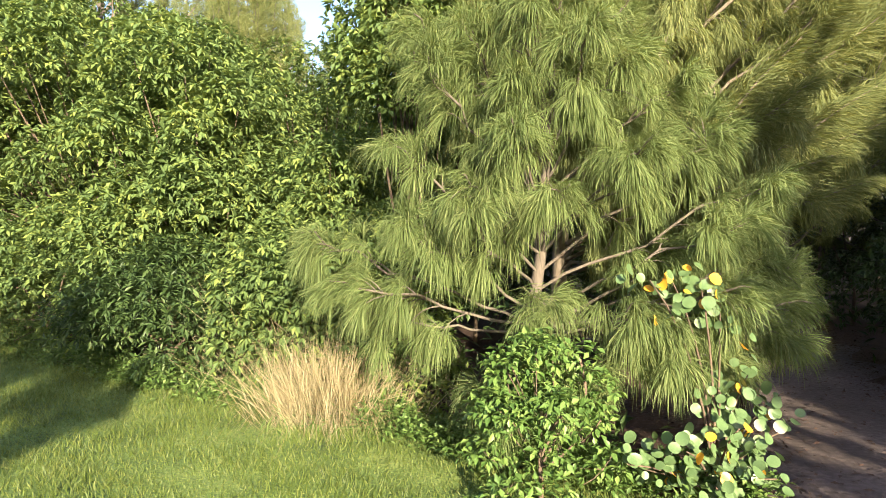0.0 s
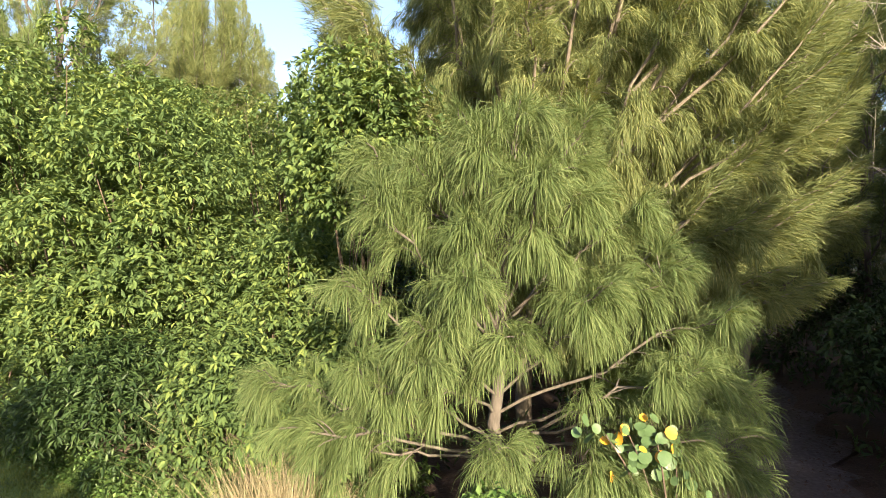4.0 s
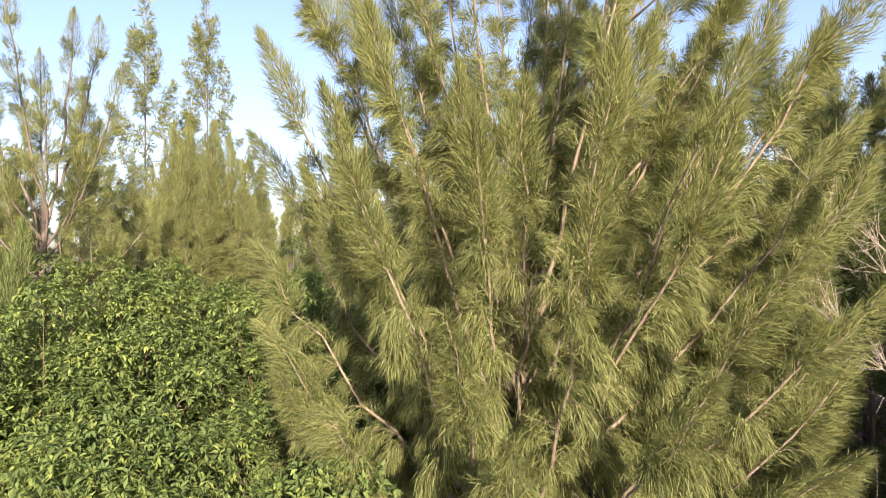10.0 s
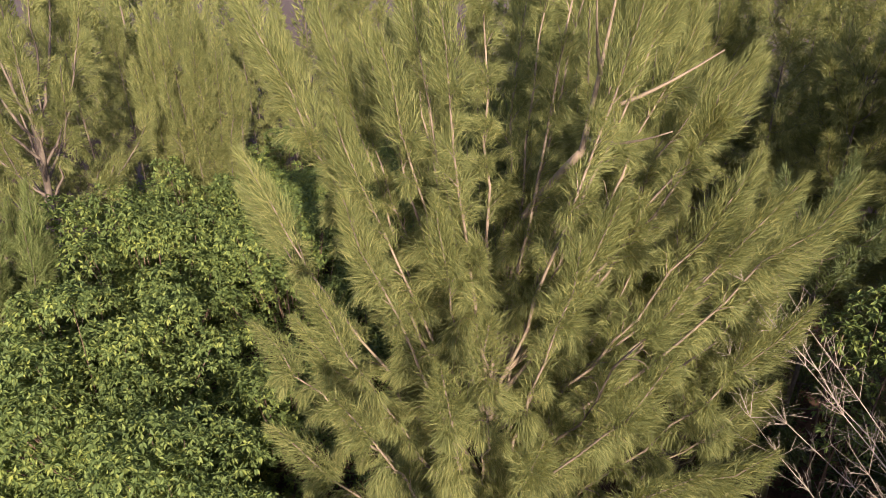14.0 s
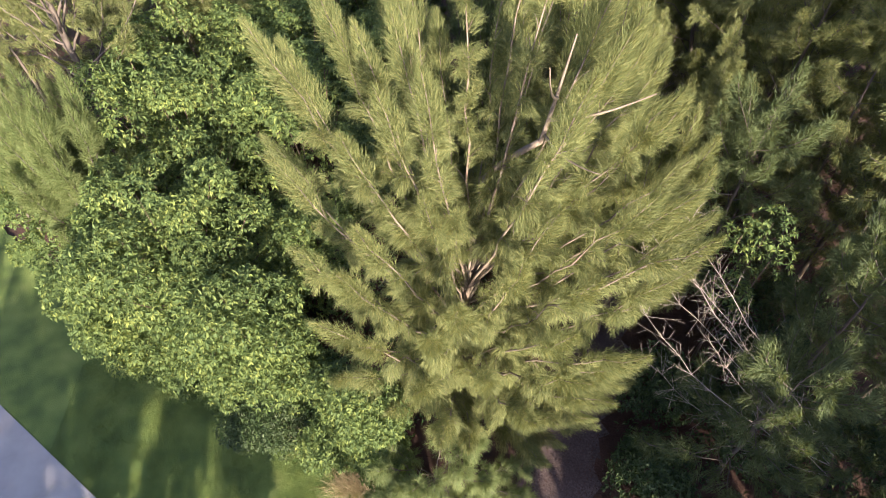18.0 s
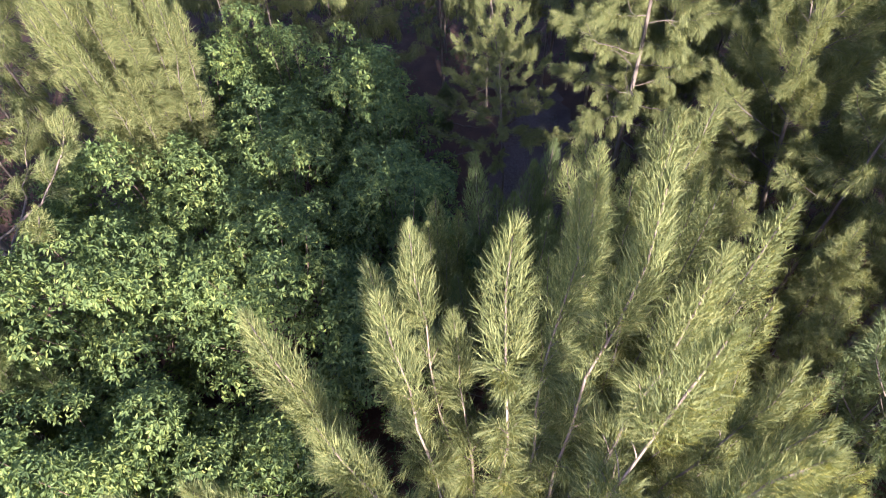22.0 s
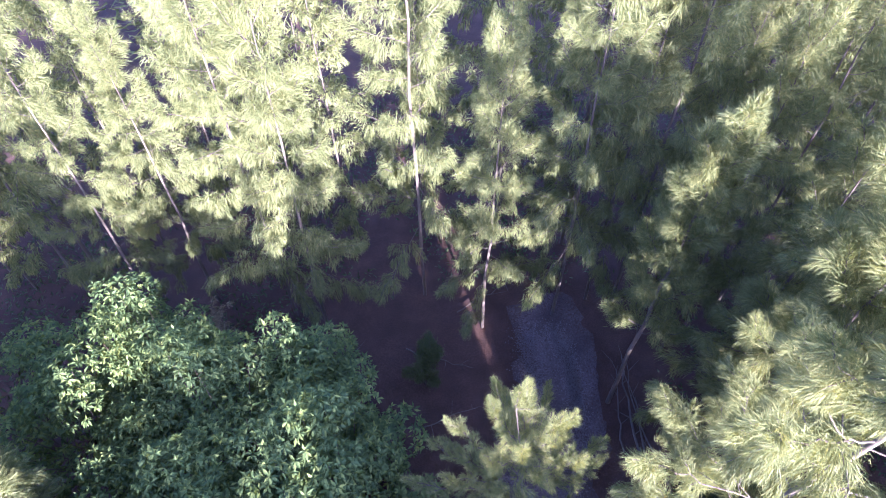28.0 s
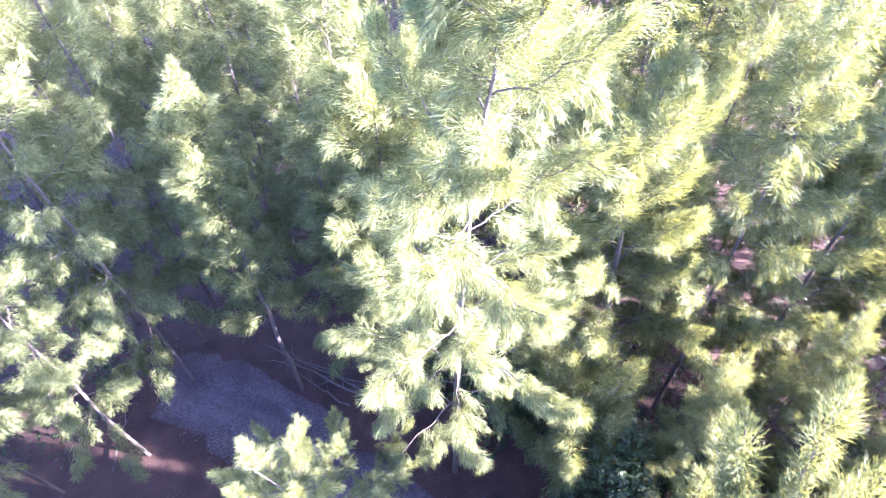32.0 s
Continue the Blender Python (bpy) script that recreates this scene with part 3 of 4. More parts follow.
tall = casuarina("sheoak", (1.7, 9.0), 14.5, under_outline(
                 [(0.45, 290, 4.2, 9.6), (0.6, 282, 3.0, 12.2), (0.7, 310, 3.4, 12.6), (0.8, 335, 3.6, 12.2), (0.85, 345, 4.0, 11.9), (0.9, 30, 2.6, 14.3), (1.0, 60, 1.6, 15.0), (1.0, 110, 2.4, 14.2),
                  (0.95, 70, 3.8, 13.6), (0.8, 90, 4.6, 12.0), (0.7, 125, 4.4, 10.6), (0.55, 185, 2.6, 9.2), (0.5, 230, 3.0, 9.4), (0.5, 150, 3.4, 8.8), (0.4, 110, 4.4, 8.6),
                  (0.4, 200, 3.2, 7.0), (0.35, 160, 3.6, 6.4), (0.35, 250, 3.4, 6.8), (0.3, 130, 4.0, 5.4), (0.3, 180, 3.2, 4.8), (0.28, 215, 3.0, 5.2), (0.3, 95, 4.6, 6.6), (0.25, 110, 4.2, 4.2), (0.25, 150, 3.6, 3.6),
                  (0.9, 250, 1.6, 12.6), (0.8, 45, 3.4, 11.6), (0.6, 20, 3.2, 10.0), (0.5, 60, 4.2, 9.4), (0.6, 265, 3.4, 10.6), (0.45, 270, 3.6, 7.8),
                  (0.42, 175, 3.4, 8.2), (0.5, 195, 3.0, 8.8), (0.45, 215, 3.4, 8.4), (0.38, 145, 3.8, 7.4), (0.34, 190, 3.6, 6.0), (0.36, 230, 3.6, 6.4), (0.55, 140, 3.2, 9.6), (0.5, 160, 2.4, 9.9), (0.62, 225, 2.6, 10.4), (0.45, 125, 4.2, 7.0), (0.55, 100, 4.6, 10.2),
                  (0.9, 300, 2.2, 13.2), (0.92, 330, 2.6, 13.0), (0.95, 270, 1.2, 13.4), (0.95, 0, 2.0, 14.0), (0.9, 15, 3.2, 13.2), (1.0, 45, 2.4, 14.8), (1.0, 85, 2.2, 15.0), (0.95, 100, 3.4, 13.4), (0.9, 135, 2.2, 12.8), (0.9, 220, 1.2, 12.6), (0.85, 310, 3.0, 11.6), (0.85, 350, 3.0, 11.2), (0.85, 60, 4.2, 12.6), (0.8, 75, 5.0, 11.2), (0.95, 85, 2.9, 12.8), (0.95, 100, 3.3, 12.2), (0.9, 75, 3.6, 12.2),
                  (0.25, 128, 3.4, 4.6), (0.22, 125, 3.7, 3.7), (0.2, 136, 3.4, 2.9), (0.25, 118, 3.7, 5.4), (0.22, 140, 3.2, 4.2), (0.3, 112, 4.1, 5.0), (0.2, 120, 3.8, 2.7), (0.2, 150, 3.0, 3.3), (0.25, 108, 4.2, 3.6), (0.3, 122, 3.9, 6.2),
                  (0.8, 275, 3.4, 13.5), (0.8, 254, 2.2, 11.2), (0.8, 225, 1.2, 10.0), (0.7, 136, 2.1, 10.2), (0.7, 117, 3.4, 10.6), (0.7, 108, 4.0, 10.2), (0.6, 243, 3.0, 8.6)], 2.0),
                 22, NEEDLE, "tall spreading she-oak with pale limbs and feathery needles", "she-oaks", 0.12, (0.3, 0.3), 390, 0.3, 0.0105, 1.7, 0.85, 0.36, False, 0.2, BARK_LIMB, 0.42, 0.45, 0.55, comb=0.55, along=0.75, tail=1.6, weep=0.35, subs=2, club=0.15, sag=0.6, dead=0.08)

for pts, r in ((bezier((0.3, 0.3, 6.0), (0.35, 1.0, 7.4), (0.63, 1.15, 8.6), 7), (0.085, 0.075)), (bezier((0.63, 1.15, 8.6), (0.9, 0.8, 9.4), (1.52, 0.3, 10.3), 8), (0.075, 0.06)), (bezier((1.52, 0.3, 10.3), (1.62, 0.1, 11.2), (1.8, 0.0, 12.6), 8), (0.05, 0.012)),
               (bezier((1.6, 0.16, 10.9), (2.1, -0.1, 11.0), (3.1, -0.3, 11.7), 8), (0.04, 0.01)), (bezier((1.55, 0.25, 10.5), (1.75, -0.5, 10.5), (2.2, -1.2, 10.9), 8), (0.03, 0.008)), (bezier((1.66, 0.08, 11.4), (1.4, -0.5, 11.8), (1.3, -0.8, 12.6), 7), (0.028, 0.008))):
    g = Geo()
    tube(g, pts, np.linspace(*r, len(pts)), 7)
    part("limb", g, BARK_LIMB, tall, smooth=True)

# ---- broad-leaved trees ----
def grove(name, place, seed, n, rx, ry, low, high, label, **more):
    """Distinct leafy heads over a darker, lower layer of the same crown."""
    heads = dome(seed, n, rx, ry, low, high, more.pop("r", (0.38, 0.64))) + dome(seed + 500, max(3, n // 3), rx * 0.72, ry * 0.72, low, high * 0.8, (0.55, 0.75))
    return broadleaf(name, place, seed, more.pop("mat", BROAD), label, heads, "broad-leaved trees", **more)


SUNNY = "dense broad-leaved tree with glossy sunlit green leaves beside the lawn"
MIDDLE = "dense broad-leaved tree with glossy green leaves among she-oaks"
SHADED = "dense broad-leaved tree with dark shaded leaves by the clearing"
for seed, x, y, n, rx, ry, low, high, rosettes, label in (
        (31, -6.5, 12.3, 150, 3.3, 3.0, 0.5, 6.9, 105, SUNNY), (39, -11.6, 16.4, 74, 2.7, 2.6, 0.6, 6.2, 80, SUNNY), (46, -3.9, 9.9, 52, 1.6, 1.6, 1.4, 5.5, 100, SUNNY), (37, -2.9, 13.4, 56, 2.0, 2.1, 1.2, 4.9, 70, MIDDLE),
        (32, -7.1, 16.6, 84, 2.7, 2.6, 1.5, 8.2, 70, MIDDLE), (33, -3.4, 17.4, 84, 2.7, 2.6, 1.2, 7.4, 70, MIDDLE), (40, -0.5, 16.6, 50, 1.7, 2.0, 1.0, 6.2, 70, SHADED), (47, -6.7, 19.8, 70, 2.4, 2.2, 1.2, 7.7, 70, MIDDLE),
        (43, -0.2, 20.0, 66, 2.1, 2.2, 1.0, 6.8, 70, SHADED), (44, -3.9, 21.4, 80, 2.7, 2.5, 1.0, 7.8, 66, SHADED), (34, -0.8, 23.6, 70, 2.3, 2.4, 1.0, 6.9, 70, SHADED), (48, 1.2, 18.7, 40, 1.4, 1.4, 0.8, 5.6, 66, SHADED),
        (35, -3.6, 25.4, 74, 2.6, 2.4, 1.0, 6.9, 66, SHADED), (36, -7.4, 25.6, 74, 2.8, 2.7, 1.0, 7.0, 60, SHADED), (45, -9.6, 21.4, 60, 2.5, 2.5, 1.0, 6.2, 60, SHADED), (49, -1.5, 26.3, 44, 1.5, 1.5, 0.8, 6.4, 66, SHADED), (50, -5.7, 27.4, 50, 1.9, 1.7, 1.0, 6.5, 60, SHADED)):
    grove("broadleaf_tree", (x, y), seed, int(n * 0.55), rx, ry, low, high, label, rosettes=rosettes * 1.05, r=(0.36, 0.62), stems=9 if seed == 31 else 5, leaf=(0.14, 0.053) if y < 15 else (0.155, 0.058), inner=0.08)
grove("slender_broadleaf_tree", (-0.4, 7.1), 38, 24, 0.75, 0.7, 3.7, 5.4, "slender broad-leaved tree with light green leaves between she-oaks", rosettes=80, r=(0.35, 0.55), leaf=(0.1, 0.045), trunk_r=0.035)

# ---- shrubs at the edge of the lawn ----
broadleaf("dark_shrub", (-3.75, 8.5), 41, BROAD_DARK_SHADE, "dark green bushy shrub at the edge of the lawn", dome(41, 24, 1.35, 0.9, 0.25, 1.85, (0.35, 0.55)), category="shrub", rosettes=110, leaf=(0.13, 0.035), trunk_r=0.04)
broadleaf("glossy_shrub", (0.75, 4.75), 42, SHRUB_LEAF, "bright green glossy-leaved shrub in front of the she-oak", dome(42, 34, 0.62, 0.42, 0.1, 1.32, (0.08, 0.2)), category="shrub", rosettes=300, per=8, leaf=(0.08, 0.04), trunk_r=0.02, inner=0.05)

# ---- other she-oaks ----
casuarina("sheoak", (-9.3, 14.2), 8.8, ring_limbs(51, 28, 4.0, 9.0, 2.1, 0.8), 51, NEEDLE_FRONT, "low bushy she-oak with bright green needles behind the broad-leaved tree", "she-oaks", 0.1, (0, 0), 340, 0.28, 0.012, 1.1, 0.8, 0.26, False, comb=0.5, along=0.6)
casuarina("sheoak", (-10.0, 18.0), 15.5, ring_limbs(52, 18, 7.5, 15.5, 3.0, 1.6, (0.55, 1.0)), 52, NEEDLE, "thin-crowned she-oak with bare pale spreading limbs", "she-oaks", 0.15, (0.3, 0), 240, 0.24, 0.013, 0.8, 1.0, 0.42, False, 0.4, BARK, 0.35, 0.6)
casuarina("sheoak", (-7.2, 22.4), 12.8, ring_limbs(53, 30, 8.6, 12.8, 1.9, 0.9, (0.5, 1.0)), 53, NEEDLE, "sunlit she-oak rising beside the broad-leaved trees", "she-oaks", 0.1, (0.2, 0), 230, 0.28, 0.015, 1.8, 0.95, 0.26, False, 0.25, comb=0.5, along=0.6, tail=1.4)
casuarina("sheoak", (4.2, 13.0), 13.0, ring_limbs(54, 30, 4.5, 13.2, 2.7, 1.0), 54, NEEDLE, "she-oak with feathery sunlit plumes beside the track", "she-oaks", 0.1, (0.2, 0), 240, 0.3, 0.014, 1.8, 0.85, 0.28, False, 0.25, comb=0.5, along=0.6, tail=1.4)
casuarina("sheoak", (6.6, 22.1), 16.2, ring_limbs(55, 46, 4.2, 16.4, 2.7, 0.6, (0.25, 1.0)), 55, NEEDLE, "tall leaning she-oak with sunlit plumes beside the clearing", "she-oaks", 0.09, (-0.5, -1.3), 380, 0.24, 0.0095, 1.5, 0.8, 0.3, False, 0.15, BARK, 0.35, 0.93, comb=0.6, along=0.7, tail=1.1, weep=0.5, club=0.14)
casuarina("sheoak", (8.3, 24.3), 13.4, ring_limbs(60, 30, 4.5, 13.0, 1.9, 0.6, (0.3, 1.0)), 260, NEEDLE, "grey-green she-oak with upright plumes beside the clearing", "she-oaks", 0.085, (-0.5, -0.6), 290, 0.28, 0.0135, 1.2, 0.75, 0.32, False, 0.2, BARK, 0.35, 0.85, comb=0.6, along=0.75, tail=1.6, weep=0.3)
casuarina("sheoak", (10.4, 19.5), 12.6, ring_limbs(61, 34, 5.0, 12.8, 2.3, 0.9, (0.3, 1.0)), 261, NEEDLE, "she-oak with broad sunlit plumes leaning over the clearing", "she-oaks", 0.1, (-1.2, 0.4), 360, 0.26, 0.0105, 1.2, 0.75, 0.32, False, 0.2, BARK, 0.35, 0.85, comb=0.6, along=0.75, tail=1.5, weep=0.4)
casuarina("sheoak", (6.9, 27.4), 12.0, ring_limbs(62, 26, 4.6, 12.2, 1.0, 0.35, (0.3, 1.0)), 262, NEEDLE, "narrow sunlit she-oak standing at the edge of the clearing", "she-oaks", 0.07, (-0.3, -0.8), 280, 0.24, 0.0135, 1.2, 0.5, 0.26, False, 0.2, BARK, 0.35, 0.93, comb=0.6, along=0.75, tail=1.2, weep=0.4)
for i, (x, y, h) in enumerate(((11.6, 15.8, 12.0), (13.4, 13.2, 12.2))):
    casuarina("sheoak", (x, y), h, ring_limbs(63 + i, 28, h * 0.35, h, 2.1, 0.7, (0.25, 1.0)), 263 + i, NEEDLE, "she-oak with sunlit upper plumes in the wood", "she-oaks", 0.09, (0.2, 0.1), 190, 0.3, 0.016, 1.2, 0.8, 0.32, False, 0.2, BARK, 0.35, 0.85, comb=0.6, along=0.7, tail=1.4)
casuarina("sheoak", (2.7, 15.4), 10.6, ring_limbs(57, 26, 4.0, 10.8, 2.2, 0.7), 57, NEEDLE_SHADE, "shaded grey-green she-oak behind the tall one", "she-oaks", 0.09, (0.1, 0.1), 290, 0.26, 0.013, 0.8, 0.9, 0.28, False)
casuarina("sheoak", (6.3, 11.6), 9.0, ring_limbs(59, 28, 3.5, 9.2, 2.3, 1.0), 59, NEEDLE, "she-oak with sunlit plumes at the edge of the track", "she-oaks", 0.1, (0.3, 0), 250, 0.3, 0.013, 2.0, 0.7, 0.26, False, 0.3, BARK, 0.4, 0.5, 0.6, comb=0.5, along=0.7, tail=1.4)
for i, (x, y, h, reach) in enumerate(((4.9, 15.9, 10.9, 2.5), (7.3, 19.4, 7.2, 1.3))):
    casuarina("sheoak", (x, y), h, ring_limbs(250 + i, 26 - 8 * i, h * 0.4, h * 1.02, reach, reach * 0.5), 250 + i, NEEDLE, "she-oak with soft sunlit plumes beside the clearing", "she-oaks", 0.08, (0.2, 0), 220, 0.3, 0.014, 1.8, 0.75, 0.27, False, 0.25, BARK, 0.4, 0.6, 0.6, comb=0.5, along=0.7, tail=1.2)
casuarina("slender_sheoak", (1.2, 16.0), 9.2, ring_limbs(58, 14, 5.5, 9.2, 0.8, 0.3, (0.5, 1.0)), 58, NEEDLE, "slender dark she-oak with bare lower twigs", "she-oaks", 0.05, (0.0, 0.0), 300, 0.22, 0.013, 0.6, 0.6, 0.25, False)
whorls = [(h * 0.095, k * 90 + i * 41 + 12 * math.sin(i * 3 + k), 2.25 * (1 - (h - 4.4) / 5.2) ** 0.8 * (1 + 0.15 * math.sin(i * 5 + k * 2)) + 0.12, h + 0.2 + 0.5 * (1 - (h - 4.4) / 5.2)) for i, h in enumerate(np.linspace(4.4, 8.9, 8)) for k in range(4)]
casuarina("young_sheoak", (3.35, 23.0), 9.5, whorls + [(1.0, 0, 0.05, 9.8)], 56, NEEDLE, "slender young she-oak with grey-green needles alone in the clearing", "she-oaks", 0.05, (-0.6, 0.0), 400, 0.17, 0.008, 0.15, 0.42, 0.13, False, 0.15, BARK, 0.2, 0.97, 0.7, subs=1, comb=0.9, along=0.7, tail=0.5, club=0.05, sag=0.1)

# Shaded row: the shade is also put into the needle colour.
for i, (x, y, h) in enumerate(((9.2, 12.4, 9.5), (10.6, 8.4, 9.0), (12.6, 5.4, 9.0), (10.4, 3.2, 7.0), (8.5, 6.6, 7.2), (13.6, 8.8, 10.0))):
    casuarina("sheoak", (x, y), h, ring_limbs(150 + i, 26, h * 0.25, h, 2.4, 0.8, (0.15, 1.0)), 150 + i, NEEDLE_SHADE, "dark grey-green she-oak in the shade beside the track", "she-oaks", 0.08, (0.2, 0.1), 150, 0.3, 0.018, 0.9, 0.9, 0.3, False, 0.2, BARK, 0.35, 0.8, subs=1, comb=0.5, along=0.65, far=True)

# ---- leafy thicket at the foot of the broad-leaved trees ----
for i, (x, y, w, h) in enumerate(((-8.2, 11.4, 1.3, 2.6), (-6.3, 10.4, 1.2, 2.8), (-4.6, 9.5, 1.1, 3.0), (-2.7, 9.3, 1.1, 3.2), (-1.9, 7.6, 0.8, 2.2), (-0.5, 7.2, 0.7, 2.4), (-9.9, 12.6, 1.2, 2.2), (-1.5, 8.6, 0.9, 3.7))):
    broadleaf("leafy_bush", (x, y), 200 + i, BROAD, "leafy light green bush at the foot of the trees", dome(200 + i, 30, w, w * 0.8, 0.2, h, (0.35, 0.55)), "leafy bushes", "shrub", rosettes=75, leaf=(0.12, 0.046), trunk_r=0.03, stems=3)


# ---- the wood behind ----
def wood():
    rng = np.random.default_rng(77)
    labels = "tall slender she-oak in the dense wood with sunlit needles"
    kinds = []
    for k in range(7):
        h = (13.5, 14.8, 12.6, 15.6, 14.2, 13.0, 15.2)[k]
        kinds.append((h, ring_limbs(60 + k, 40, h * 0.17, h, (2.4, 2.7, 2.2, 2.6, 2.4, 2.2, 2.5)[k], 0.4, (0.2, 1.0)) + [(1.0, 0, 0.1, h * 1.04)]))
    spots = []
    for row, (y0, step, n) in enumerate(((30.9, 2.15, 15), (34.0, 2.6, 14), (38.5, 3.6, 11))):
        for i in range(n):
            x = (i - (n - 1) / 2) * step + rng.uniform(-0.8, 0.8) + 0.8
            spots.append((x, y0 + rng.uniform(-1, 1) + 0.015 * x * x * (row == 0), row > 0 or abs(x - 2) > 10.5))
    for x, y in ((9.1, 29.2), (7.9, 31.2), (9.8, 27.2), (11.0, 30.2), (9.0, 25.4), (10.8, 22.0), (11.5, 27.5), (13.0, 18.5), (10.5, 17.6), (12.4, 13.8), (14.5, 23.0), (15.5, 15.5), (16.8, 19.6), (17.5, 25.5), (14.2, 10.6), (18.5, 12), (20, 22), (21, 17),
                 (-11.5, 24.0), (-13.5, 20.5), (-11.6, 28.0), (-15.5, 25.5), (-14, 16.8), (-17.5, 21.5), (-17, 29), (-20, 25)):
        spots.append((x, y, x > 13.5 or x < -12 or y < 12))
    for i in range(24):
        spots.append((19 + (i % 6) * 3.0 + rng.uniform(-1, 1), 9 + (i // 6) * 6.5 + (i % 2) * 3 + rng.uniform(-1, 1), True))
    low = [(9.4, 15.4), (8.4, 13.9), (7.9, 17.2), (11.3, 18.8), (9.9, 20.6), (12.2, 16.2), (11.0, 24.6), (13.4, 12.4)]
    spots += [(x, y, False) for x, y in low] + [(x, y, True) for x, y in ((12.2, 11.0), (16.2, 13.0), (14.0, 20.6), (16.4, 17.0), (18.6, 15.2), (18.8, 19.4), (15.6, 11.2), (21.0, 14.0), (13.0, 25.0), (19.5, 24.5), (22.5, 19.5), (24, 15.5))]
    first = {}
    for i, (x, y, thin) in enumerate(spots):
        k = 4 + i % 3 if thin else i % 4
        s = rng.uniform(0.9, 1.1)
        tall_one = rng.random() < 0.13
        if y > 29:
            s *= (0.84 if -10.5 < x < -3.5 else 0.92) * rng.uniform(0.92, 1.1)
            if tall_one:
                s *= 1.38
        elif x > 8:
            s = min(s, (11.2 + 0.13 * math.hypot(x, y)) / kinds[k][0])
        if (x, y) in low:
            s *= 0.66
        m = pose(x, y, 0, 0, 0, rng.uniform(0, 360)) @ Matrix.Diagonal((s * 0.9, s * 0.9, s * rng.uniform(0.94, 1.06), 1))
        if k not in first:
            h, limbs = kinds[k]
            first[k] = casuarina("sheoak", (0, 0), h, limbs, 60 + k, NEEDLE, labels, "she-oaks of the wood", 0.065, (0.15, 0.1), *((60, 0.3, 0.038) if thin else (150, 0.31, 0.0165)), 1.8, 0.75, 0.2, False, 0.15, BARK, 0.4, 0.9, subs=1, far=True, comb=0.7, along=0.65, tail=1.0)
            first[k].matrix_basis = m
        else:
            base = first[k]
            keep = base.matrix_basis.copy()
            base.matrix_basis = Matrix.Identity(4)
            copy_thing(base, m)
            base.matrix_basis = keep


wood()


# ---- trees behind the lawn that throw their shade on it ----
for x, y, h, seed in ((6.7, -5.6, 8.0, 90), (9.8, -5.5, 9.4, 91), (12.4, -4.0, 11.6, 92), (14.6, -5.4, 12.4, 101), (17.0, -3.0, 12.6, 93), (20.0, -3.0, 12.6, 102), (11.6, -8.0, 10.5, 103), (-1.3, -9.6, 7.6, 104), (-3.9, -9.5, 8.2, 94), (-6.8, -10.0, 8.6, 95), (-5.3, -11.4, 8.6, 105), (-8.3, -11.2, 8.6, 106), (-9.8, -10.0, 8.6, 96), (-12.8, -10, 7.7, 97), (-16, -10, 7.7, 98)):
    casuarina("sheoak", (x, y), h, ring_limbs(seed, 30, h * 0.2, h, 2.6, 0.9, (0.1, 1.0)), seed, NEEDLE, "tall she-oak across the lawn that throws shade", "she-oaks across the lawn", 0.13, (0.1, 0.1), 60, 0.38, 0.1, 0.9, 1.0, 0.3, False, 0.15, BARK, 0.4, 0.85, subs=1, far=True)


def far_wood():
    """The wood that goes on to the skyline: trunks and drooping boughs of many she-oaks."""
    rng = np.random.default_rng(99)
    g, tr = Geo(), Geo()
    spots = [(rng.uniform(-75, 75), rng.uniform(43, 80)) for _ in range(120)] + [(rng.uniform(37, 75), rng.uniform(-8, 43)) for _ in range(50)] + [(rng.uniform(-75, -23), rng.uniform(30, 44)) for _ in range(24)]
    for x, y in spots:
        h = rng.uniform(11.5, 15.5)
        tube(tr, bezier((x, y, 0), (x + 0.2, y, h * 0.5), (x, y + 0.2, h), 5), np.linspace(0.09, 0.02, 5), 4)
        n = 700
        u = rng.random(n) ** 0.8
        a = rng.uniform(0, 6.28, n)
        r = (2.3 * (1 - u) + 0.15) * rng.uniform(0.3, 1.0, n)
        p = np.stack([x + np.cos(a) * r, y + np.sin(a) * r, 0.6 + u * (h - 0.3)], 1)
        d = unit(np.stack([np.cos(a), np.sin(a), 0.2 + 1.6 * u], 1) + rng.normal(size=(n, 3)) * 0.35)
        strands(g, p, d, rng.uniform(0.5, 0.9, n), 0.14, 0.5, rng, False)
    root = thing("far_wood", 0, 60, 0, "dense she-oak wood reaching to the skyline", "trees", kind="stuff")
    for name, geo, mat in (("far_trunk_rows", tr, BARK), ("far_crowns", g, NEEDLE)):
        for k in range(len(geo.v)):
            geo.v[k] = geo.v[k] - (0, 60, 0)
        part(name, geo, mat, root, kind="stuff")


far_wood()


# ---- the edge of the lawn ----
def dry_grass(x, y, seed, width, height, n):
    rng = np.random.default_rng(seed)
    root = thing("dry_grass_clump", x, y, 0, "tall clump of straw-coloured dry grass at the lawn's edge", "grass", "dry grass")
    g = Geo()
    p = rng.normal(size=(n, 3)) * (width * 0.3, width * 0.16, 0)
    d = unit(p * (0.55, 0.55, 0) + rng.normal(size=(n, 3)) * (0.22, 0.22, 0.1) + np.array([0, 0, 1.0]))
    strands(g, p, d, height * rng.uniform(0.4, 1.2, n), rng.uniform(0.004, 0.009, n), rng.choice([0.15, 0.5, 1.3], n), rng)
    part("straw", g, STRAW, root, kind="stuff")
    g = Geo()
    m = n // 5
    p = rng.normal(size=(m, 3)) * (width * 0.33, width * 0.2, 0)
    strands(g, p, unit(rng.normal(size=(m, 3)) * (0.4, 0.4, 0) + np.array([0, 0, 1.0])), height * rng.uniform(0.2, 0.6, m), 0.012, 0.8, rng)
    part("green_grass", g, WEED, root, kind="stuff")
    return root


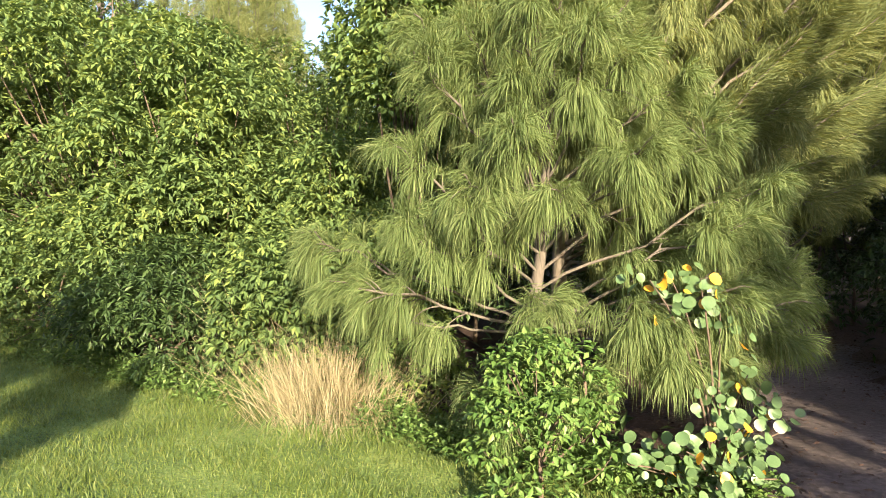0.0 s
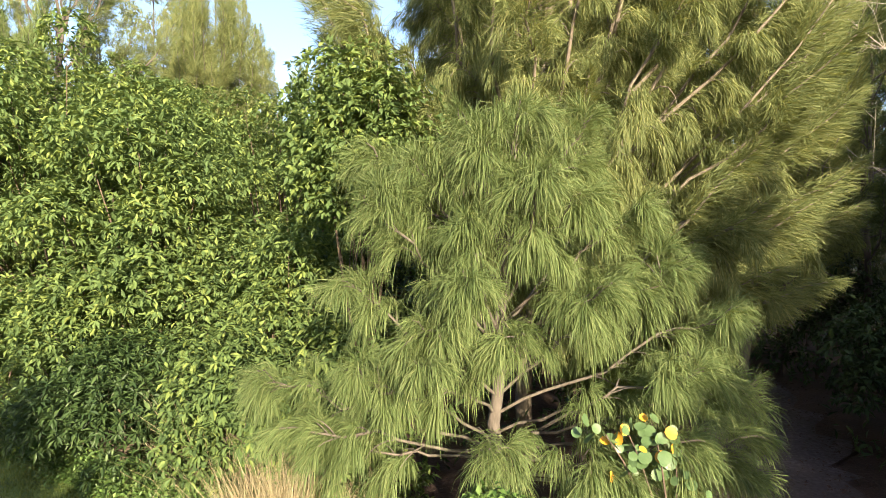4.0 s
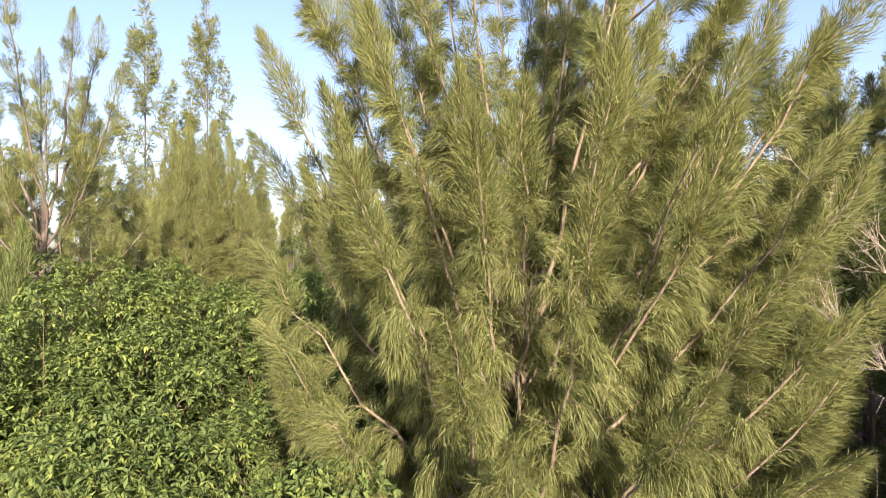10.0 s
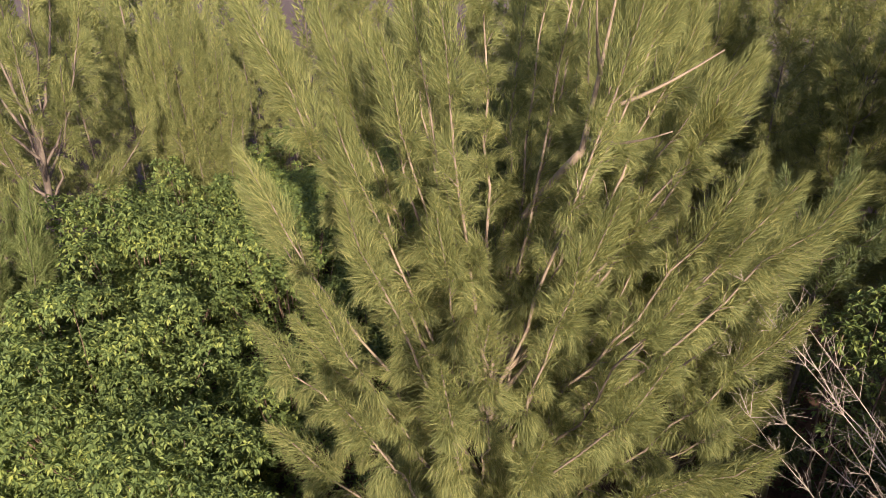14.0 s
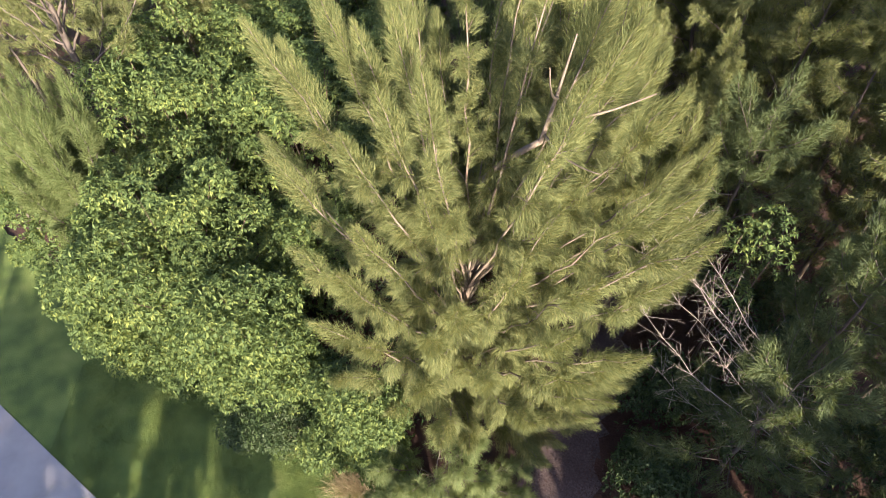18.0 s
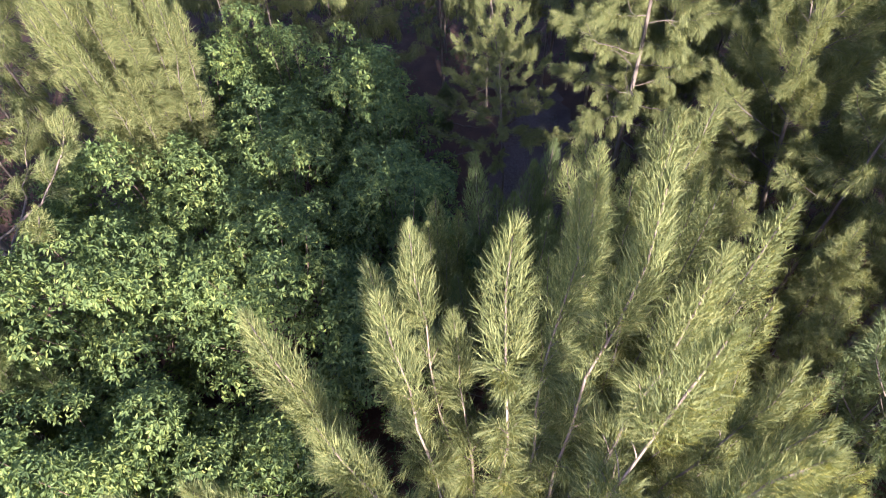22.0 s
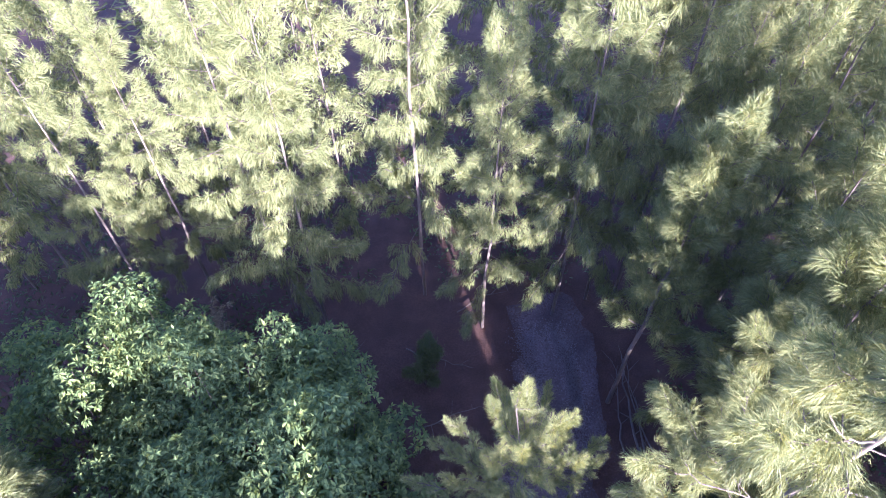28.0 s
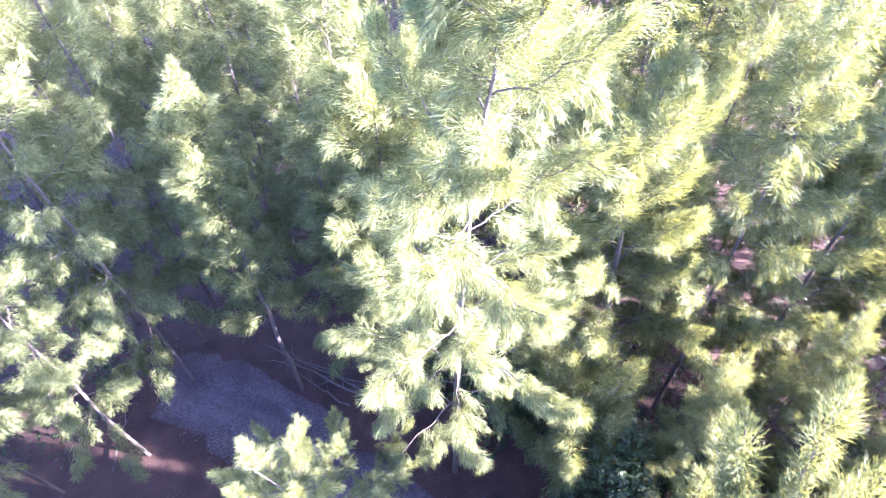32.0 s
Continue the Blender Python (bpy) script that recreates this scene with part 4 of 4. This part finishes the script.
dry_grass(-1.2, 6.7, 71, 1.05, 0.98, 2600)
dry_grass(-2.1, 8.0, 72, 1.0, 1.7, 700)
dry_grass(-2.9, 9.0, 73, 1.2, 1.6, 500)
dry_grass(-7.6, 11.6, 74, 1.4, 0.8, 500)


def weeds():
    """Low creeping plants between the lawn and the trees."""
    rng = np.random.default_rng(81)
    n = 5200
    ex = np.array([-9.5, -8.7, -6.4, -3.9, -2.2, -1.0, 0.6, 1.5, 2.4])
    ey = np.array([12.6, 12.1, 10.0, 8.2, 7.5, 6.8, 5.5, 5.0, 4.6])
    x = rng.uniform(-9.5, 2.5, n)
    y = np.interp(x, ex, ey) + rng.normal(size=n) * 0.22 + 0.12
    h = rng.uniform(0.03, 0.3, n) * (0.6 + 0.6 * np.sin(x * 2.1) ** 2)
    at = np.repeat(np.stack([x, y, h], 1), 6, 0) + rng.normal(size=(n * 6, 3)) * (0.05, 0.05, 0.03)
    g = Geo()
    d = unit(rng.normal(size=at.shape) * (1, 1, 0.5) + np.array([0, 0, 0.25]))
    leaves(g, at, d, rng.uniform(0.04, 0.09, len(at)), rng.uniform(0.02, 0.04, len(at)), rng)
    tagged(new("weeds", g.mesh("weeds", WEED)), "low green creepers and weeds along the lawn's edge", "plants", kind="stuff")


weeds()


def sea_grape(x, y):
    """Round stiff leaves on a few woody stems."""
    rng = np.random.default_rng(83)
    root = thing("sea_grape_shrub", x, y, 0, "sea grape shrub with round pale green and golden leaves", "shrub")
    disc = Geo()
    ang = np.arange(10) * 2 * np.pi / 10
    rim = np.stack([np.cos(ang) * 0.5 + 0.5, np.sin(ang) * 0.52, 0.07 + 0.05 * np.cos(2 * ang)], 1)
    disc.add(np.concatenate([[[0.5, 0, 0]], rim]), [(0, i + 1, (i + 1) % 10 + 1) for i in range(10)])
    green, gold = disc.mesh("leaf", GRAPE_LEAF, True), disc.mesh("golden_leaf", GRAPE_GOLD, True)
    tips = [(-0.75, -0.1, 0.42), (-0.35, -0.2, 0.55), (0.05, -0.15, 0.7), (0.42, 0.0, 0.62), (-0.55, 0.1, 0.3), (0.25, 0.15, 1.02), (0.02, 0.1, 0.9), (0.5, 0.1, 0.9), (-0.15, -0.25, 0.3), (0.3, -0.2, 0.35), (-0.5, 0.2, 1.75), (-0.1, 0.2, 1.68), (-0.3, 0.25, 1.72), (0.05, 0.2, 1.5)]
    for k, tip in enumerate(tips):
        g = Geo()
        pts = bezier((0, 0.1, 0), (tip[0] * 0.2, 0.1, tip[2] * 0.7), tip, 7)
        tube(g, pts, np.linspace(0.014, 0.006, 7), 5)
        part("stem", g, BARK_BROWN, root, smooth=True)
        for _ in range(19 if tip[2] > 1.3 else 32):
            u = rng.uniform(0.4 if tip[2] < 1.3 else 0.75, 1.05)
            at = (1 - u) ** 2 * np.array([0, 0.1, 0]) + 2 * u * (1 - u) * np.array([tip[0] * 0.2, 0.1, tip[2] * 0.7]) + u * u * np.array(tip) + rng.normal(size=3) * (0.09, 0.07, 0.06)
            high = tip[2] > 1.3 and at[2] > 1.6
            ob = new("leaf", gold if rng.random() < (0.2 if high else 0.04) else green)
            s = rng.uniform(0.06, 0.11)
            ob.parent = root
            ob.matrix_basis = pose(at[0], at[1], max(at[2], 0.06), rng.uniform(15, 80), rng.uniform(-55, 55), rng.uniform(-70, 70)) @ pose(0, 0, 0, 0, 0, rng.uniform(30, 150)) @ Matrix.Diagonal((s, s, s, 1))
    return root


sea_grape(2.1, 4.6)


# ---- dead limbs over the track ----
def dead_tree(x, y, seed, stem, branches, density):
    rng = np.random.default_rng(seed)
    root = thing("dead_tree", x, y, 0, "leaning dead tree with bare pale grey branches", "tree", "dead trees")
    stem = bezier(*stem, 9)
    g = Geo()
    tube(g, stem, np.linspace(0.06, 0.025, 9), 8)
    part("trunk", g, BARK_BROWN, root, smooth=True)
    twigs = Geo()
    for k, mid, tip in branches:
        tip = np.array(tip)
        a = stem[k]
        pts = bezier(a, mid, tip, 12)
        pts[1:-1] += rng.normal(size=(10, 3)) * 0.04
        g = Geo()
        tube(g, pts, np.linspace(0.017, 0.003, 12), 6)
        part("branch", g, DEADWOOD, root, smooth=True)
        for i in range(3, 12):
            for _ in range(density):
                d = unit(unit(pts[i] - pts[i - 1]) * 0.8 + rng.normal(size=3) * 0.6)
                n = rng.uniform(0.25, 0.75)
                q = bezier(pts[i], pts[i] + d * n * 0.5, pts[i] + d * n + np.array([0, 0, 0.15 * n]), 5)
                tube(twigs, q, np.linspace(0.005, 0.0015, 5), 3)
                for w in (2, 3):
                    e = unit(d + rng.normal(size=3) * 0.7) * n * 0.4
                    tube(twigs, bezier(q[w], q[w] + e * 0.5, q[w] + e, 3), np.linspace(0.004, 0.0015, 3), 3)
    part("twig_work", twigs, DEADWOOD, root, kind="stuff")
    return root


dead_tree(10.7, 5.5, 85, ((0, 0, -0.1), (-0.05, 0.1, 1.6), (-0.5, 0.5, 3.3)), ((8, (-1.9, 2.3, 4.3), (-5.3, 2.9, 8.6)), (8, (-1.7, 2.2, 4.1), (-4.6, 3.0, 7.7)), (7, (-2.7, 1.3, 3.3), (-5.1, 2.4, 6.6)), (6, (-2.6, 1.0, 2.8), (-4.5, 2.7, 4.1)), (8, (-1.8, 2.4, 4.4), (-4.3, 3.6, 8.2)), (6, (-1.6, 1.2, 3.2), (-3.6, 1.8, 6.0)), (7, (-2.0, 2.6, 3.6), (-4.9, 3.6, 6.9))), 6)
dead_tree(8.0, 18.4, 86, ((0, 0, -0.1), (0.0, 0.05, 1.2), (0.1, 0.2, 2.6)), ((8, (0.7, 0.5, 3.6), (1.6, 1.4, 5.3)), (8, (0.8, 0.3, 3.3), (1.7, 0.7, 4.4)), (7, (0.5, 0.7, 3.4), (0.9, 1.8, 5.0)), (6, (-0.3, 0.4, 2.8), (-0.7, 1.0, 4.0)), (7, (0.9, 0.0, 2.6), (1.9, 0.2, 3.3))), 3)

# ---- shrubs in the shade beside the track, that shade also put into their leaf colour ----
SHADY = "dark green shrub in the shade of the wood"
# Those 4.8 and 4.4 high are added to keep sun off the clearing.
for i, (x, y, w, h, mat) in enumerate(((6.6, 6.4, 1.1, 2.2, BROAD_DARK_SHADE), (7.6, 4.6, 1.2, 2.0, BROAD_DARK_SHADE), (9.4, 7.6, 1.4, 3.4, BROAD_DARK_SHADE), (7.4, 9.0, 1.1, 2.6, BROAD_DARK_SHADE), (10.8, 10.2, 1.6, 3.6, BROAD_DARK_SHADE),
                                     (9.0, 13.6, 1.4, 3.2, BROAD_DARK_SHADE), (11.6, 6.0, 1.6, 3.0, BROAD_DARK_SHADE), (3.2, 17.5, 1.5, 3.0, BROAD_DARK_SHADE), (3.0, 14.4, 1.2, 3.0, BROAD_DARK_SHADE), (9.4, 20.2, 1.3, 2.4, BROAD_DARK_SHADE), (8.9, 24.0, 1.0, 1.8, BROAD_DARK_SHADE),
                                     (-9.6, 15.2, 1.4, 2.6, BROAD_DARK_SHADE), (0.6, 11.6, 1.4, 2.8, BROAD_DARK_SHADE), (-0.6, 18.4, 1.3, 2.6, BROAD_DARK_SHADE), (8.6, 16.6, 1.2, 2.6, BROAD_DARK_SHADE), (7.3, 18.4, 1.2, 4.8, BROAD_DARK_SHADE), (5.3, 17.8, 1.2, 4.4, BROAD_DARK_SHADE), (8.6, 21.6, 1.2, 4.2, BROAD_DARK_SHADE))):
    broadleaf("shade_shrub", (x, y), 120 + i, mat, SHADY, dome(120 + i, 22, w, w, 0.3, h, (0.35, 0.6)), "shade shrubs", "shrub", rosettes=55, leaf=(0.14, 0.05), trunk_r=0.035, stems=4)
broadleaf("yellow_green_tree", (8.6, 9.8), 140, BROAD, "slender tree with yellow-green leaves catching the light", [(0.1, 0, 7.2, 0.45), (-0.3, 0.2, 6.6, 0.4), (0.4, -0.2, 6.3, 0.45), (0, 0.3, 5.6, 0.5), (-0.2, -0.3, 4.9, 0.5), (0.3, 0.2, 4.2, 0.5)], category="tree", rosettes=60, leaf=(0.12, 0.045), trunk_r=0.05)


def undergrowth():
    """Low leaves and twigs on the floor of the wood."""
    rng = np.random.default_rng(87)
    n = 15000
    x, y = rng.uniform(-20, 30, n), rng.uniform(4, 44, n)
    clear = ((x > -2.5) & (x < 8.4) & (y > 21.5) & (y < 32)) | ((np.abs(x - (3.5 + 3.2 * np.clip((y - 5) / 9, 0, 1))) < 1.7) & (y < 22)) | (y < 8.5 - 0.65 * (x + 3))
    patch = np.sin(x * 0.8 + 2 * np.sin(y * 0.4)) * np.sin(y * 0.7) > -0.35
    keep = ~clear & patch
    p = np.stack([x[keep], y[keep], rng.uniform(0.05, 1.1, keep.sum()) ** 1.5], 1)
    at = np.repeat(p, 7, 0) + rng.normal(size=(len(p) * 7, 3)) * (0.16, 0.16, 0.1)
    g = Geo()
    d = unit(rng.normal(size=at.shape) + np.array([0, 0, 0.2]))
    leaves(g, at, d, rng.uniform(0.12, 0.24, len(at)), rng.uniform(0.04, 0.08, len(at)), rng)
    # The leaf colour here carries the shade under the trees.
    tagged(new("undergrowth", g.mesh("undergrowth", BROAD_DARK_SHADE)), "tangled undergrowth on the floor of the wood, its leaves darkened for shade", "plants", kind="stuff")


undergrowth()

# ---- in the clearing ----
casuarina("sheoak_sapling", (1.3, 28.3), 2.6, ring_limbs(151, 10, 0.8, 2.6, 0.7, 0.2, (0.1, 1.0)), 151, NEEDLE_SHADE, "small green she-oak sapling on the dirt", "she-oaks", 0.025, (0.1, 0), 300, 0.2, 0.012, 0.4, 0.4, 0.15, False, 0.15, BARK, 0.5, 0.95, subs=1)


def fallen_pole(x, y, bearing, length, r, seed):
    rng = np.random.default_rng(seed)
    root = thing("fallen_branch", x, y, 0, "bare fallen branch lying on the dirt", "branch", "fallen branches")
    d = np.array([math.sin(radians(bearing)), math.cos(radians(bearing)), 0])
    pts = np.array([d * length * u for u in np.linspace(0, 1, 9)]) + rng.normal(size=(9, 3)) * (0.05, 0.05, 0)
    pts[:, 2] = np.linspace(r, r * 0.5, 9) + 0.012
    g = Geo()
    tube(g, pts, np.linspace(r, r * 0.3, 9), 6)
    part("stem", g, BARK, root, smooth=True)
    tw = Geo()
    for i in range(2, 9):
        e = unit(d + rng.normal(size=3) * 0.8) * rng.uniform(0.2, 0.6)
        e[2] = abs(e[2]) * 0.5
        tube(tw, bezier(pts[i], pts[i] + e * 0.6, pts[i] + e, 4), np.linspace(r * 0.35, 0.003, 4), 4)
    part("twig_work", tw, BARK, root, kind="stuff")


for i, row in enumerate(((7.3, 24.6, 4, 4.4, 0.05), (7.6, 25.2, 2, 3.6, 0.035), (7.0, 25.8, 8, 3.0, 0.03), (8.0, 24.2, -6, 4.0, 0.04), (1.0, 26.8, 70, 1.8, 0.025), (0.6, 29.6, 110, 2.2, 0.03), (-3.0, 29.8, 95, 2.0, 0.03), (2.4, 31.0, 60, 2.4, 0.03))):
    fallen_pole(*row, 160 + i)


def dry_palm(x, y):
    rng = np.random.default_rng(171)
    root = thing("dry_fern", x, y, 0, "withered reddish-brown ferny plant at the edge of the wood", "plant")
    g = Geo()
    for k in range(26):
        a = rng.uniform(0, 6.28)
        tip = np.array([math.cos(a) * rng.uniform(0.3, 0.9), math.sin(a) * rng.uniform(0.3, 0.9), rng.uniform(0.3, 2.2)])
        pts = bezier((0, 0, 0), tip * (0.3, 0.3, 1.1), tip, 8)
        p, t = plume_points(pts, 90, rng, 0.2)
        strands(g, p, unit(t * 0.4 + rng.normal(size=p.shape) * 0.6), 0.2, 0.02, 1.2, rng)
    part("frond_work", g, STRAW, root, kind="stuff")


dry_palm(-5.4, 30.0)
